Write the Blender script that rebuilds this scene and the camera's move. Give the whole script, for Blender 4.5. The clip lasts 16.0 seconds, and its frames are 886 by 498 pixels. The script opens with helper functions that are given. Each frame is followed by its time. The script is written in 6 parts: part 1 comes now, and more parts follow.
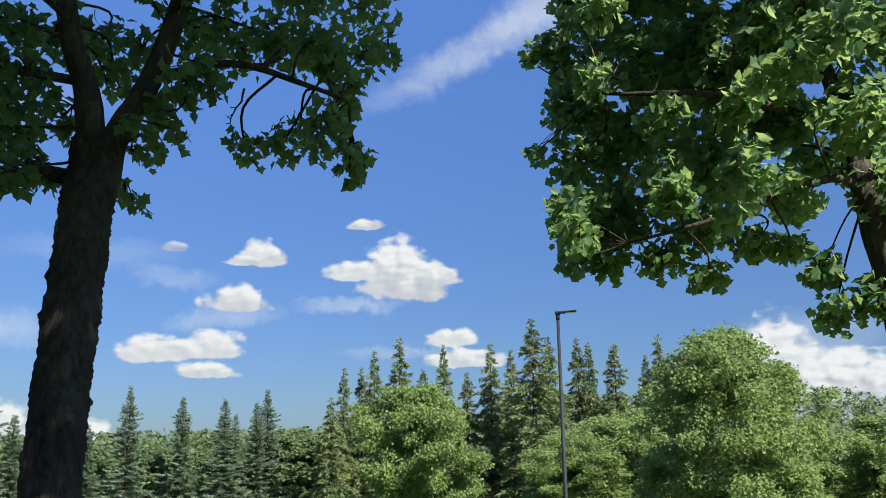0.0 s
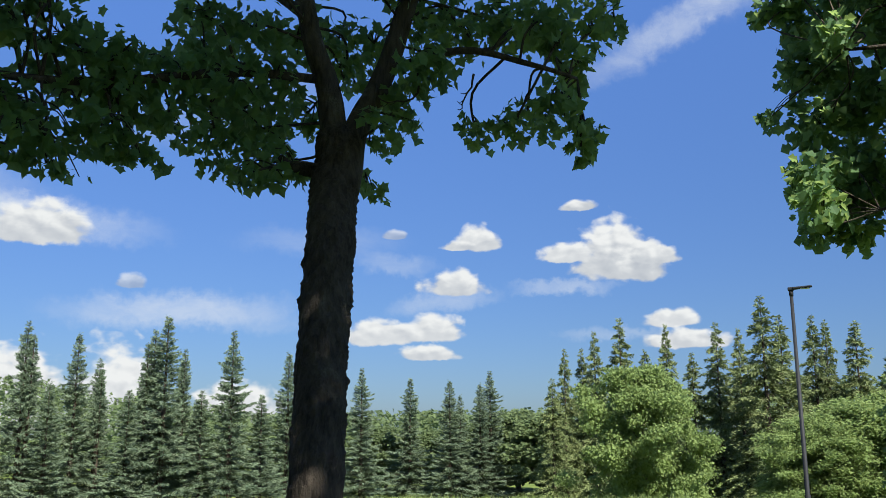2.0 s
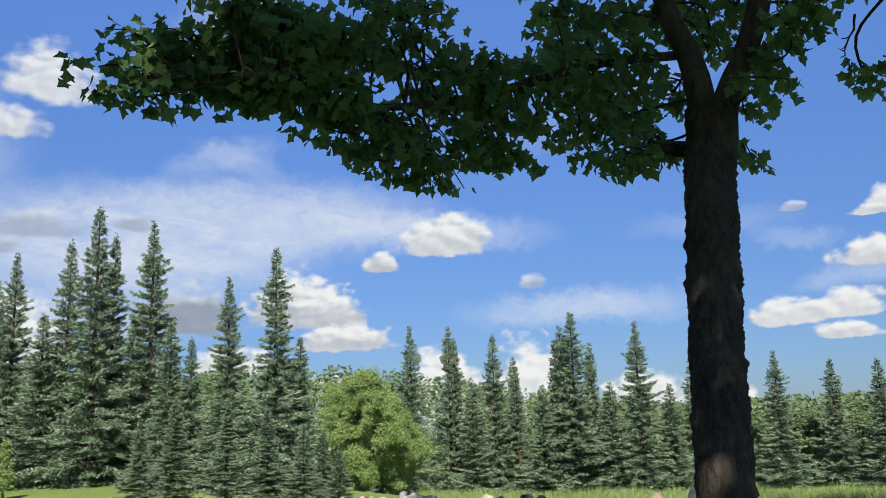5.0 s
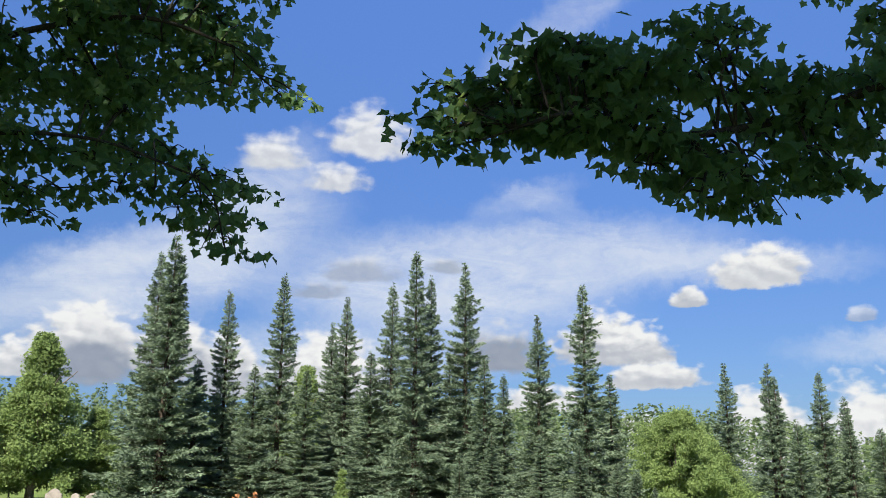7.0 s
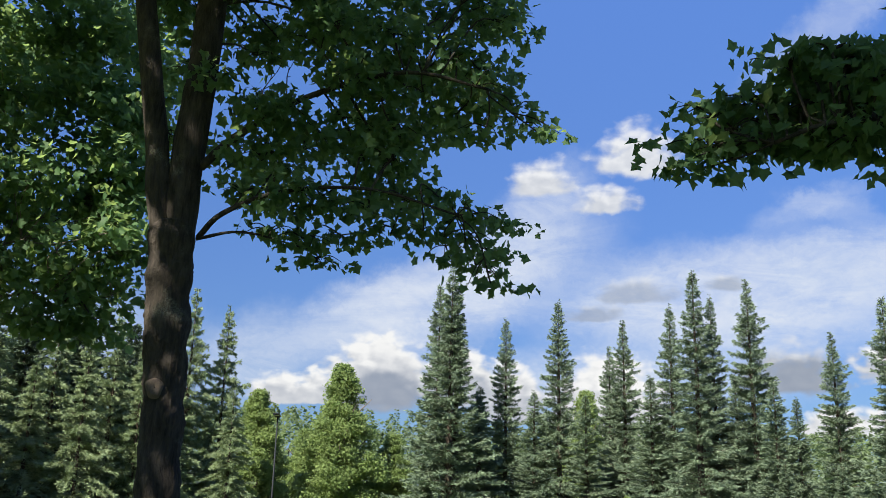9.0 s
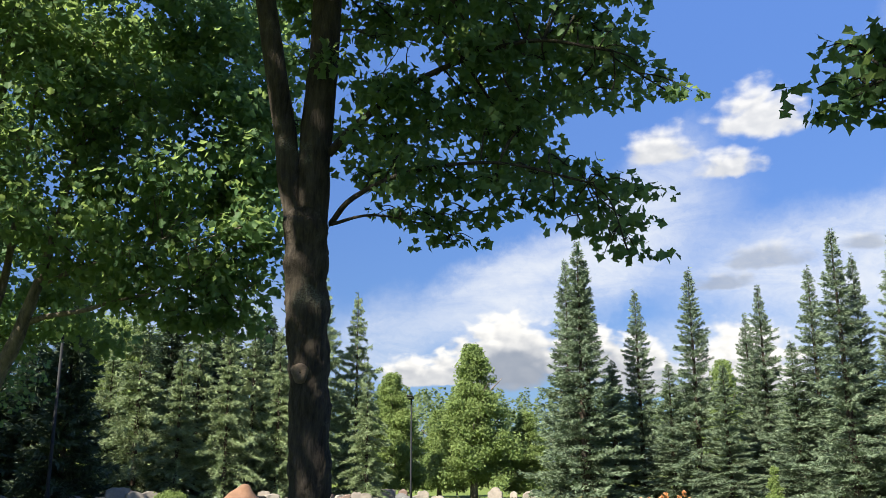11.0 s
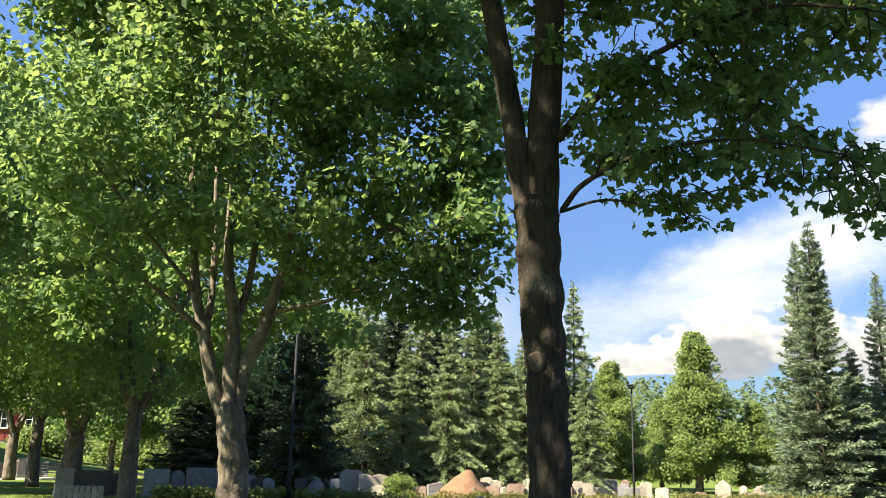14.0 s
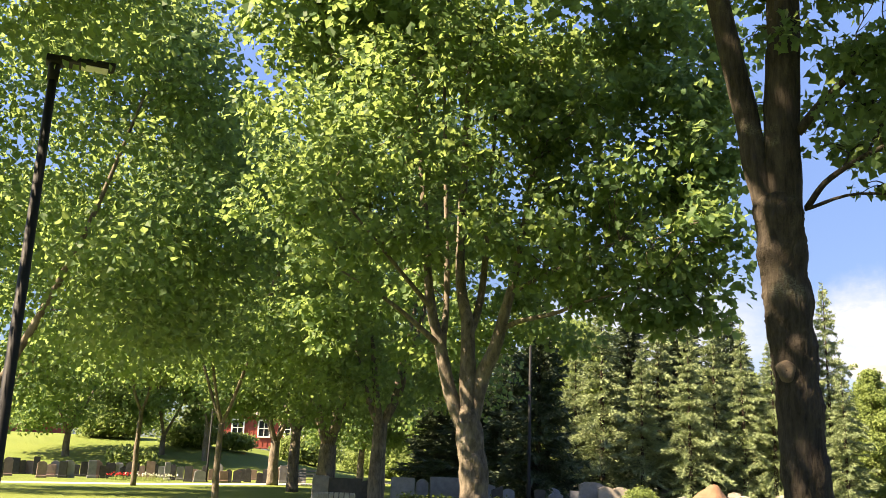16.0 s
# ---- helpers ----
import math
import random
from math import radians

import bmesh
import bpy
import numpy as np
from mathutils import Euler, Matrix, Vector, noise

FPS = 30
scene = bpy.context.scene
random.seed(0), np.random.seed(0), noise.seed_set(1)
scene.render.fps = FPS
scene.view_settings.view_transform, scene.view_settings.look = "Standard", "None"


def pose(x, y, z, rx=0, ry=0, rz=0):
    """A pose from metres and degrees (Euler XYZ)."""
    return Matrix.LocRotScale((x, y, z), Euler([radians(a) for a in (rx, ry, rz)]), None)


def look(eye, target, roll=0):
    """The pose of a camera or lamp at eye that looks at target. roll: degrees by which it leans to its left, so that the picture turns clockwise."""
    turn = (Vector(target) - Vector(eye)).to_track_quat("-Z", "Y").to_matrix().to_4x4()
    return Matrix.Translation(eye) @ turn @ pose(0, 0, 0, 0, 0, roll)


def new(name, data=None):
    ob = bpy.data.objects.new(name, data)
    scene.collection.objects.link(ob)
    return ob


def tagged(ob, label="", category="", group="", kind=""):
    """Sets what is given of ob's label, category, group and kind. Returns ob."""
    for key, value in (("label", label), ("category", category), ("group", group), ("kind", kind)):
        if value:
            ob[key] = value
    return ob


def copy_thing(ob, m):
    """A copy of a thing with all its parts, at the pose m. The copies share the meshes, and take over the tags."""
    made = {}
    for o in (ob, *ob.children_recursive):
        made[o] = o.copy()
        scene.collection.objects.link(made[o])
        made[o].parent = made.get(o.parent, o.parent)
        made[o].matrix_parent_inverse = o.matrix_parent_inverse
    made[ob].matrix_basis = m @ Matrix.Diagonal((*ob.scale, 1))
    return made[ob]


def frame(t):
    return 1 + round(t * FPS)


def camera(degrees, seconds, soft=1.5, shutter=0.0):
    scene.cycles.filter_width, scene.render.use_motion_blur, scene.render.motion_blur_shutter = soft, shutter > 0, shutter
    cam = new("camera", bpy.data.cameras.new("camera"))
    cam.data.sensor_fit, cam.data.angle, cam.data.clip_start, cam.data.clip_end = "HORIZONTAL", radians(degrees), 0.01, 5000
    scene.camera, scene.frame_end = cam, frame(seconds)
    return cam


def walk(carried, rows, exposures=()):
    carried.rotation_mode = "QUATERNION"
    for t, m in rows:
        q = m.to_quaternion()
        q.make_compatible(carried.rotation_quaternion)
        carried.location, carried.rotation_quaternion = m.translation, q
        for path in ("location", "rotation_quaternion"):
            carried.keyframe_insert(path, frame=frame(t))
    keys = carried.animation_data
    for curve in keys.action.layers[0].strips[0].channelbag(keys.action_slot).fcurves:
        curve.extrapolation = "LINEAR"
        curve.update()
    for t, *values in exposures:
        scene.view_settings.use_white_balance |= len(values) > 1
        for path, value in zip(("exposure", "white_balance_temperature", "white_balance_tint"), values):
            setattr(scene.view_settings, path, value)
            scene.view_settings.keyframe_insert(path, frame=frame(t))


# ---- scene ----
cam = camera(52.73, 16.0, 0.6)

# seconds, place of the camera, heading to the left of +y, pitch, roll
PATH = [
    (0, 0.000, 0.000, 1.600, 0.00, 12.69, -0.92),
    (0.5, -0.033, -0.009, 1.588, 4.39, 11.93, -0.38),
    (1, -0.052, -0.009, 1.585, 7.61, 11.52, 0.18),
    (1.5, -0.082, -0.010, 1.582, 10.45, 11.28, 0.35),
    (2, -0.124, -0.001, 1.589, 13.96, 11.66, -0.15),
    (2.5, -0.150, 0.016, 1.590, 17.53, 11.85, -1.41),
    (3, -0.131, 0.015, 1.573, 21.61, 11.72, -1.86),
    (3.5, -0.115, 0.037, 1.572, 27.18, 10.94, -0.86),
    (4, -0.080, 0.051, 1.570, 31.43, 10.87, -0.89),
    (4.2, -0.064, 0.054, 1.575, 33.61, 10.81, -1.12),
    (6.3, -0.209, 0.032, 1.582, 48.89, 13.29, -0.15),
    (6.5, -0.228, 0.033, 1.582, 51.98, 13.35, 0.46),
    (7, -0.150, 0.052, 1.591, 58.83, 14.05, 0.42),
    (7.5, -0.095, 0.082, 1.606, 63.17, 15.14, -0.04),
    (8, -0.056, 0.117, 1.622, 68.59, 15.55, -0.24),
    (8.5, -0.023, 0.108, 1.611, 73.40, 15.72, 0.98),
    (9, -0.027, 0.090, 1.610, 76.74, 15.29, 1.52),
    (9.5, -0.069, 0.062, 1.600, 79.21, 15.06, 1.10),
    (12, -0.164, -0.037, 1.589, 89.43, 12.56, 0.39),
    (12.5, -0.185, -0.077, 1.583, 92.69, 11.86, 1.15),
    (13, -0.211, -0.107, 1.590, 95.28, 11.65, 1.55),
    (13.5, -0.223, -0.138, 1.597, 96.92, 12.21, 1.72),
    (14, -0.215, -0.163, 1.598, 98.38, 13.04, 1.29),
    (14.5, -0.223, -0.189, 1.582, 100.93, 12.58, 0.87),
    (15, -0.252, -0.219, 1.582, 106.01, 11.45, 1.75),
    (15.5, -0.257, -0.205, 1.591, 110.41, 11.39, 2.03),
    (16, -0.253, -0.177, 1.610, 113.36, 13.29, 2.14),
]
EXPOSURES = [(0, 1.4, 6400, 7), (4, 1.38, 6450, 8), (9.5, 1.5, 6550, 9), (12, 1.78, 7000, 8), (14, 2.08, 7700, 6), (15, 2.29, 8700, 10), (16, 2.42, 9500, 16)]
walk(cam, [(t, pose(x, y, z, 0, 0, yaw) @ pose(0, 0, 0, 90 + pitch) @ pose(0, 0, 0, 0, 0, roll))
           for t, x, y, z, yaw, pitch, roll in PATH], EXPOSURES)

# ---- sky and sun ----
SUN_HEADING, SUN_HEIGHT = 222.0, 44.0   # degrees to the left of +y, degrees above the horizon
SKY_STRENGTH, SUN_STRENGTH = 0.050, 5.0


class Nodes:
    """Short hand for building node trees."""

    def __init__(self, tree):
        self.tree = tree
        tree.nodes.clear()

    def add(self, kind, inputs=(), **settings):
        node = self.tree.nodes.new(kind)
        for key, value in settings.items():
            if key == "operation":
                node.operation = value
            elif key == "use_clamp":
                node.use_clamp = value
            elif key == "interpolation_type":
                node.interpolation_type = value
            elif key == "data_type":
                node.data_type = value
            elif key == "blend_type":
                node.blend_type = value
        pairs = inputs.items() if isinstance(inputs, dict) else enumerate(inputs)
        for key, value in pairs:
            if value is None:
                continue
            if isinstance(value, bpy.types.NodeSocket):
                self.tree.links.new(value, node.inputs[key])
            else:
                node.inputs[key].default_value = value
        return node

    def math(self, op, *values, clamp=False):
        return self.add("ShaderNodeMath", values, operation=op, use_clamp=clamp).outputs[0]

    def vec(self, op, *values):
        return self.add("ShaderNodeVectorMath", values, operation=op).outputs[0]

    def span(self, value, a, b, c=0.0, d=1.0, smooth=False):
        return self.add("ShaderNodeMapRange", (value, a, b, c, d), interpolation_type="SMOOTHSTEP" if smooth else "LINEAR").outputs[0]

    def noise(self, vector, scale, detail=3.0, rough=0.55, distortion=0.0):
        return self.add("ShaderNodeTexNoise", {"Vector": vector, "Scale": scale, "Detail": detail, "Roughness": rough, "Distortion": distortion})

    def mix(self, fac, a, b, blend="MIX"):
        return self.add("ShaderNodeMix", {0: fac, 6: a, 7: b}, data_type="RGBA", blend_type=blend).outputs[2]


def rgb(r, g, b):
    return (r, g, b, 1.0)


world = bpy.data.worlds.new("sky")
scene.world = world
world.use_nodes = True
w = Nodes(world.node_tree)
way = w.add("ShaderNodeTexCoord").outputs["Generated"]
nishita = w.add("ShaderNodeTexSky")
nishita.sky_type, nishita.sun_disc = "NISHITA", False
nishita.sun_elevation, nishita.sun_rotation = radians(SUN_HEIGHT), radians(-SUN_HEADING)
nishita.air_density, nishita.dust_density, nishita.ozone_density = 1.0, 0.5, 2.2
xyz = w.add("ShaderNodeSeparateXYZ", [way])
heading = w.math("MULTIPLY", w.math("ARCTAN2", w.math("MULTIPLY", xyz.outputs[0], -1.0), xyz.outputs[1]), 180 / math.pi)
height = w.math("MULTIPLY", w.math("ARCSINE", xyz.outputs[2]), 180 / math.pi)
flat = w.add("ShaderNodeCombineXYZ", [heading, height]).outputs[0]
n_big = w.noise(flat, 0.35, 4.0, 0.6).outputs["Color"]
n_small = w.noise(flat, 1.3, 5.0, 0.6).outputs["Color"]
shift = w.vec("ADD", w.vec("MULTIPLY", w.vec("SUBTRACT", n_big, (0.5, 0.5, 0.5)), (2.4, 1.2, 0)),
              w.vec("MULTIPLY", w.vec("SUBTRACT", n_small, (0.5, 0.5, 0.5)), (1.3, 1.3, 0)))
warped = w.vec("ADD", flat, shift)
SKY_TINT = (0.70, 0.92, 1.39)
deep = w.math("ADD", 0.50, w.math("MULTIPLY", w.math("POWER", w.span(height, 0.0, 32.0), 1.6), 0.74))
sky_colour = w.mix(1.0, nishita.outputs[0], rgb(*SKY_TINT), "MULTIPLY")
sky_colour = w.vec("SCALE", sky_colour)
sky_colour.node.inputs["Scale"].default_value = 1.0
w.tree.links.new(deep, sky_colour.node.inputs["Scale"])
CLOUD = 6.7     # radiance of a sunlit cloud beside the sky's own
# thin high cloud: heading, height, half width, half height, slant, cover
VEILS = [(-2.5, 25.2, 8.5, 1.6, 0.45, 0.5), (-9, 28.6, 7, 2.8, 0.45, 0.45), (14, 8.2, 4, 0.8, 0.12, 0.45), (6.2, 9.2, 4, 0.6, 0, 0.5), (17, 10.6, 3.2, 0.8, -0.1, 0.3),
         (22, 12.0, 6, 1.2, 0, 0.2), (31, 7.5, 8, 1.3, 0.05, 0.65), (40, 12.6, 9, 1.5, -0.06, 0.55), (26, 7.0, 4, 1.0, 0, 0.3), (-22, 6, 5, 2, 0, 0.4), (3, 6.2, 4, 0.5, 0, 0.35)]
SHEETS = [(49, 13.6, 12, 2.8, -0.05, 0.75), (59, 11.6, 14, 4.4, 0, 0.92), (75.5, 12.4, 11, 4.0, 0.42, 0.9), (70.5, 17.6, 4.5, 3.2, 0.5, 0.62), (88.5, 8.0, 5, 3.6, 0.3, 0.6), (81.5, 11.4, 6, 2.6, 0.4, 0.7),
          (53.5, 17.2, 4, 1.2, 0.2, 0.34), (49, 29, 9, 2.2, 0.6, 0.4), (28, 20, 10, 2, 0.3, 0.16), (52, 17, 3.5, 1.0, -0.3, 0.25), (100, 8, 10, 5, 0, 0.5), (66, 7.0, 14, 2.4, 0, 0.6)]
streak = w.noise(w.vec("MULTIPLY", flat, (0.16, 0.5, 0)), 1.0, 7.0, 0.66, 0.8).outputs[0]
wisp = w.noise(w.vec("MULTIPLY", warped, (0.5, 1.1, 0)), 1.0, 7.0, 0.68, 0.4).outputs[0]
thin = w.math("MULTIPLY", w.span(streak, 0.24, 0.66, 0.55, 1.0, True), w.span(wisp, 0.25, 0.62, 0.72, 1.0, True))
for a, e, wa, we, slant, cover in VEILS + SHEETS:
    part_a = w.vec("SUBTRACT", warped, (a, e, 0))
    sep = w.add("ShaderNodeSeparateXYZ", [part_a])
    low = w.math("ADD", sep.outputs[1], w.math("MULTIPLY", sep.outputs[0], slant))
    far = w.vec("MULTIPLY", w.add("ShaderNodeCombineXYZ", [sep.outputs[0], low]).outputs[0], (1 / wa, 1 / we, 0))
    off = w.add("ShaderNodeVectorMath", [far], operation="LENGTH").outputs["Value"]
    mask = w.math("MULTIPLY", w.span(off, 1.12, 0.3, 0, cover, True), thin)
    sky_colour = w.mix(mask, sky_colour, rgb(CLOUD * 0.80, CLOUD * 0.86, CLOUD * 0.97))
# heaped clouds: heading, height of the base, half width, height, greyness of the body
SMALL_HEAPS = [(2.9, 10.3, 2.7, 3.5, 0.35), (5.9, 11.0, 1.8, 1.2, 0.2), (1.2, 9.9, 1.7, 2.1, 0.4), (0.4, 10.7, 1.7, 1.2, 0.3), (5.1, 14.1, 1.3, 0.65, 0.4), (11.7, 11.9, 1.7, 1.5, 0.3), (13.0, 11.7, 1.2, 0.6, 0.3), (13.15, 9.0, 2.3, 1.5, 0.3),
               (18.2, 5.9, 2.7, 1.5, 0.2), (14.8, 6.1, 2.5, 1.5, 0.2), (15.0, 4.8, 2.3, 0.95, 0.25), (-0.5, 6.7, 2.0, 1.1, 0.2), (-1.3, 5.4, 3.1, 1.1, 0.25), (17.1, 12.4, 0.9, 0.6, 0.6), (33.4, 8.9, 1.0, 0.9, 0.6), (43.2, 10.3, 1.5, 1.1, 0.5)]
LOW_HEAPS = [(-20.6, 3.6, 2.8, 4.4, 0.15), (-23.6, 1.8, 4.4, 4.0, 0.55), (-27, 1.6, 4.5, 4.2, 0.6), (21.3, 0.6, 1.8, 1.6, 0.1), (26.8, 0.6, 3.0, 3.2, 0.15), (33.9, 1.2, 3.2, 4.6, 0.15), (39.2, 1.2, 3.0, 4.4, 0.2),
             (46, 1.5, 4, 2.4, 0.1), (52.5, 4.0, 3.2, 1.5, 0.2), (66, 4.2, 4.4, 5.2, 0.3), (72.5, 5.2, 2.8, 3.4, 0.55)]
HIGH_HEAPS = [(38.9, 11.6, 3.4, 2.4, 0.3), (48.4, 7.2, 3.7, 3.3, 0.5), (46.3, 7.1, 2.4, 2.2, 0.45), (45.6, 5.5, 3.4, 1.5, 0.4), (55.3, 6.8, 3.6, 3.0, 0.85), (64.2, 12.2, 3.4, 1.5, 0.8), (67.0, 11.0, 2.4, 1.1, 1.0), (58.6, 12.7, 1.5, 1.0, 0.9),
              (63.8, 20.4, 3.4, 3.2, 0.15), (70.2, 19.2, 2.5, 2.3, 0.25), (66.0, 17.9, 2.7, 1.7, 0.25), (80.6, 6.6, 4.2, 3.6, 0.3), (80.0, 5.7, 3.4, 3.4, 0.85), (84.3, 5.7, 2.2, 1.9, 0.4), (87.0, 5.6, 2.0, 1.7, 0.4), (75.6, 6.2, 2.8, 3.8, 0.6)]
broad = w.vec("MULTIPLY", flat, (0.8, 1.25, 0))
lump = w.noise(broad, 0.55, 2.0, 0.45, 0.2).outputs[0]
curl = w.noise(broad, 1.15, 3.5, 0.42, 0.2).outputs[0]
toward = w.noise(w.vec("ADD", broad, (-0.3, 0.36, 0)), 1.15, 2.0, 0.40, 0.2).outputs[0]
relief = w.math("SUBTRACT", curl, toward)       # which side of a puff faces the sun
puff = w.math("ADD", w.math("MULTIPLY", w.math("SUBTRACT", lump, 0.5), 0.6), w.math("MULTIPLY", w.math("SUBTRACT", curl, 0.5), 0.8))
fine_puff = w.math("MULTIPLY", w.math("SUBTRACT", curl, 0.5), 1.1)
for a, e, wa, tall, grey in LOW_HEAPS + SMALL_HEAPS + HIGH_HEAPS:
    loose_ = min(0.5, 0.1 + wa / 9)
    moved_ = w.vec("ADD", flat, w.vec("MULTIPLY", shift, (loose_, loose_ * 0.6, 0)))
    near = w.add("ShaderNodeSeparateXYZ", [w.vec("MULTIPLY", w.vec("SUBTRACT", moved_, (a, e, 0)), (1 / wa, 1 / tall, 0))])
    rise = near.outputs[1]
    under = w.math("MAXIMUM", rise, w.math("MULTIPLY", rise, -3.2))
    off = w.add("ShaderNodeVectorMath", [w.add("ShaderNodeCombineXYZ", [near.outputs[0], under]).outputs[0]], operation="LENGTH").outputs["Value"]
    body = w.math("ADD", w.math("SUBTRACT", 1.0, off), puff if wa > 1.6 else w.math("MULTIPLY", fine_puff, 0.7))
    mask = w.span(body, 0.0, 0.6 if e > 17 else 0.34 if grey < 0.7 else 0.6, 0, 0.6 if wa < 1.1 or (grey > 0.7 and tall < 2) else 0.9 if e > 17 else 1, True)
    lit = w.math("ADD", w.span(w.math("ADD", rise, w.math("MULTIPLY", relief, 0.7 if grey <= 0.7 else 0.25)), 0.35 if grey > 0.7 else 0.02, 0.75, 1 - min(1.0, grey + 0.12), 1.0 if grey <= 0.7 else 1.45 - 0.8 * grey, True), w.math("MULTIPLY", relief, 0.45 if grey <= 0.7 else 0.15), clamp=True)
    colour = w.mix(lit, rgb(CLOUD * 0.34, CLOUD * 0.39, CLOUD * 0.49), rgb(CLOUD, CLOUD * 1.0, CLOUD * 1.0))
    sky_colour = w.mix(mask, sky_colour, colour)
w.add("ShaderNodeOutputWorld", [w.add("ShaderNodeBackground", [sky_colour, SKY_STRENGTH]).outputs[0]])

sun = new("sun", bpy.data.lights.new("sun", "SUN"))
sun.data.energy, sun.data.angle, sun.data.color = SUN_STRENGTH, radians(0.53), (1.0, 0.93, 0.82)
sa, se = radians(SUN_HEADING), radians(SUN_HEIGHT)
sun.matrix_world = look((60 * -math.sin(sa) * math.cos(se), 60 * math.cos(sa) * math.cos(se), 60 * math.sin(se)), (0, 0, 0))


# ---- materials ----
def material(name):
    m = bpy.data.materials.new(name)
    m.use_nodes = True
    return m, Nodes(m.node_tree)


def finish(n, shader):
    n.add("ShaderNodeOutputMaterial", {"Surface": shader})


def surface(name, low, high, scale, rough=0.8, bump=0.3, metal=0.0, fine=8.0, gloss=0.5, spread=0.15):
    """Two-scale mottled surface between two colours, different from piece to piece."""
    m, n = material(name)
    place = n.add("ShaderNodeTexCoord").outputs["Object"]
    chance = n.add("ShaderNodeObjectInfo").outputs["Random"]
    moved = n.vec("ADD", place, n.add("ShaderNodeCombineXYZ", [n.math("MULTIPLY", chance, 37.0), chance, n.math("MULTIPLY", chance, 11.0)]).outputs[0])
    a = n.noise(moved, scale, 4.0).outputs[0]
    b = n.noise(moved, scale * fine, 5.0, 0.65).outputs[0]
    both = n.math("ADD", n.math("MULTIPLY", n.span(a, 0.3, 0.7), 0.6), n.math("MULTIPLY", n.span(b, 0.3, 0.7), 0.4), clamp=True)
    colour = n.mix(both, rgb(*low), rgb(*high))
    value = n.math("ADD", 1 - spread, n.math("MULTIPLY", chance, 2 * spread))
    colour = n.add("ShaderNodeHueSaturation", {"Value": value, "Color": colour}).outputs[0]
    height_map = n.add("ShaderNodeBump", {"Strength": bump, "Distance": 0.02, "Height": b})
    p = n.add("ShaderNodeBsdfPrincipled", {"Base Color": colour, "Roughness": rough, "Metallic": metal, "Normal": height_map.outputs[0], "Specular IOR Level": gloss})
    finish(n, p.outputs[0])
    return m


def foliage(name, dark, bright, through_light, clear=0.35, patch=0.6, rough=0.5, gloss=0.35):
    """Leaves or needles: each leaf of its own shade, light coming through them."""
    m, n = material(name)
    geo = n.add("ShaderNodeNewGeometry")
    chance = geo.outputs["Random Per Island"]
    area = n.noise(geo.outputs["Position"], patch, 2.0).outputs[0]
    both = n.math("ADD", n.math("MULTIPLY", chance, 0.6), n.math("MULTIPLY", n.span(area, 0.3, 0.7), 0.4), clamp=True)
    colour = n.mix(both, rgb(*dark), rgb(*bright))
    front = n.add("ShaderNodeBsdfPrincipled", {"Base Color": colour, "Roughness": rough, "Specular IOR Level": gloss})
    glow = n.mix(both, rgb(*[c * 0.75 for c in through_light]), rgb(*through_light))
    back = n.add("ShaderNodeBsdfTranslucent", [glow])
    finish(n, n.add("ShaderNodeMixShader", [clear, front.outputs[0], back.outputs[0]]).outputs[0])
    return m


def bark(name, low, high, stretch=0.25, scale=18.0, strength=0.9):
    """Furrowed bark: long ridges up the stem, lichen and darker furrows."""
    m, n = material(name)
    place = n.add("ShaderNodeTexCoord").outputs["Object"]
    ridge = n.noise(n.vec("MULTIPLY", place, (1, 1, stretch)), scale, 6.0, 0.7, 0.4).outputs[0]
    blotch = n.noise(place, 3.0, 4.0).outputs[0]
    fine = n.noise(place, 90.0, 3.0).outputs[0]
    t = n.math("ADD", n.math("MULTIPLY", n.span(ridge, 0.32, 0.68), 0.7), n.math("MULTIPLY", n.span(blotch, 0.35, 0.7), 0.3), clamp=True)
    colour = n.mix(t, rgb(*low), rgb(*high))
    lichen = n.math("MULTIPLY", n.span(blotch, 0.58, 0.7, 0, 0.5, True), n.span(fine, 0.4, 0.6))
    colour = n.mix(lichen, colour, rgb(0.20, 0.21, 0.16))
    h = n.math("ADD", ridge, n.math("MULTIPLY", fine, 0.2))
    bump = n.add("ShaderNodeBump", {"Strength": strength, "Distance": 0.03, "Height": h})
    finish(n, n.add("ShaderNodeBsdfPrincipled", {"Base Color": colour, "Roughness": 0.9, "Normal": bump.outputs[0], "Specular IOR Level": 0.2}).outputs[0])
    return m


MAPLE_LEAF = foliage("maple_leaf", (0.034, 0.086, 0.036), (0.092, 0.162, 0.064), (0.345, 0.49, 0.155), 0.45, rough=0.6, gloss=0.24)
LIME_LEAF = foliage("lime_leaf", (0.100, 0.155, 0.052), (0.222, 0.290, 0.105), (0.30, 0.39, 0.13), 0.42, rough=0.7, gloss=0.12)
FOREST_LEAF = foliage("forest_leaf", (0.098, 0.140, 0.064), (0.150, 0.200, 0.092), (0.19, 0.25, 0.11), 0.50, 0.12, 0.8, 0.1)
SPRUCE_NEEDLE = foliage("spruce_needle", (0.052, 0.082, 0.052), (0.215, 0.280, 0.180), (0.11, 0.15, 0.07), 0.15, 0.8, 0.75, 0.2)
FIR_NEEDLE = foliage("forest_spruce_needle", (0.060, 0.088, 0.036), (0.215, 0.255, 0.105), (0.13, 0.17, 0.06), 0.15, 0.5, 0.75, 0.2)
# spruce needles again, sunlight put into the colour as a lighter tone
SUN_TONED_NEEDLE = foliage("sun_toned_spruce_needle", (0.074, 0.112, 0.058), (0.310, 0.385, 0.205), (0.20, 0.26, 0.11), 0.20, 0.5, 0.75, 0.2)
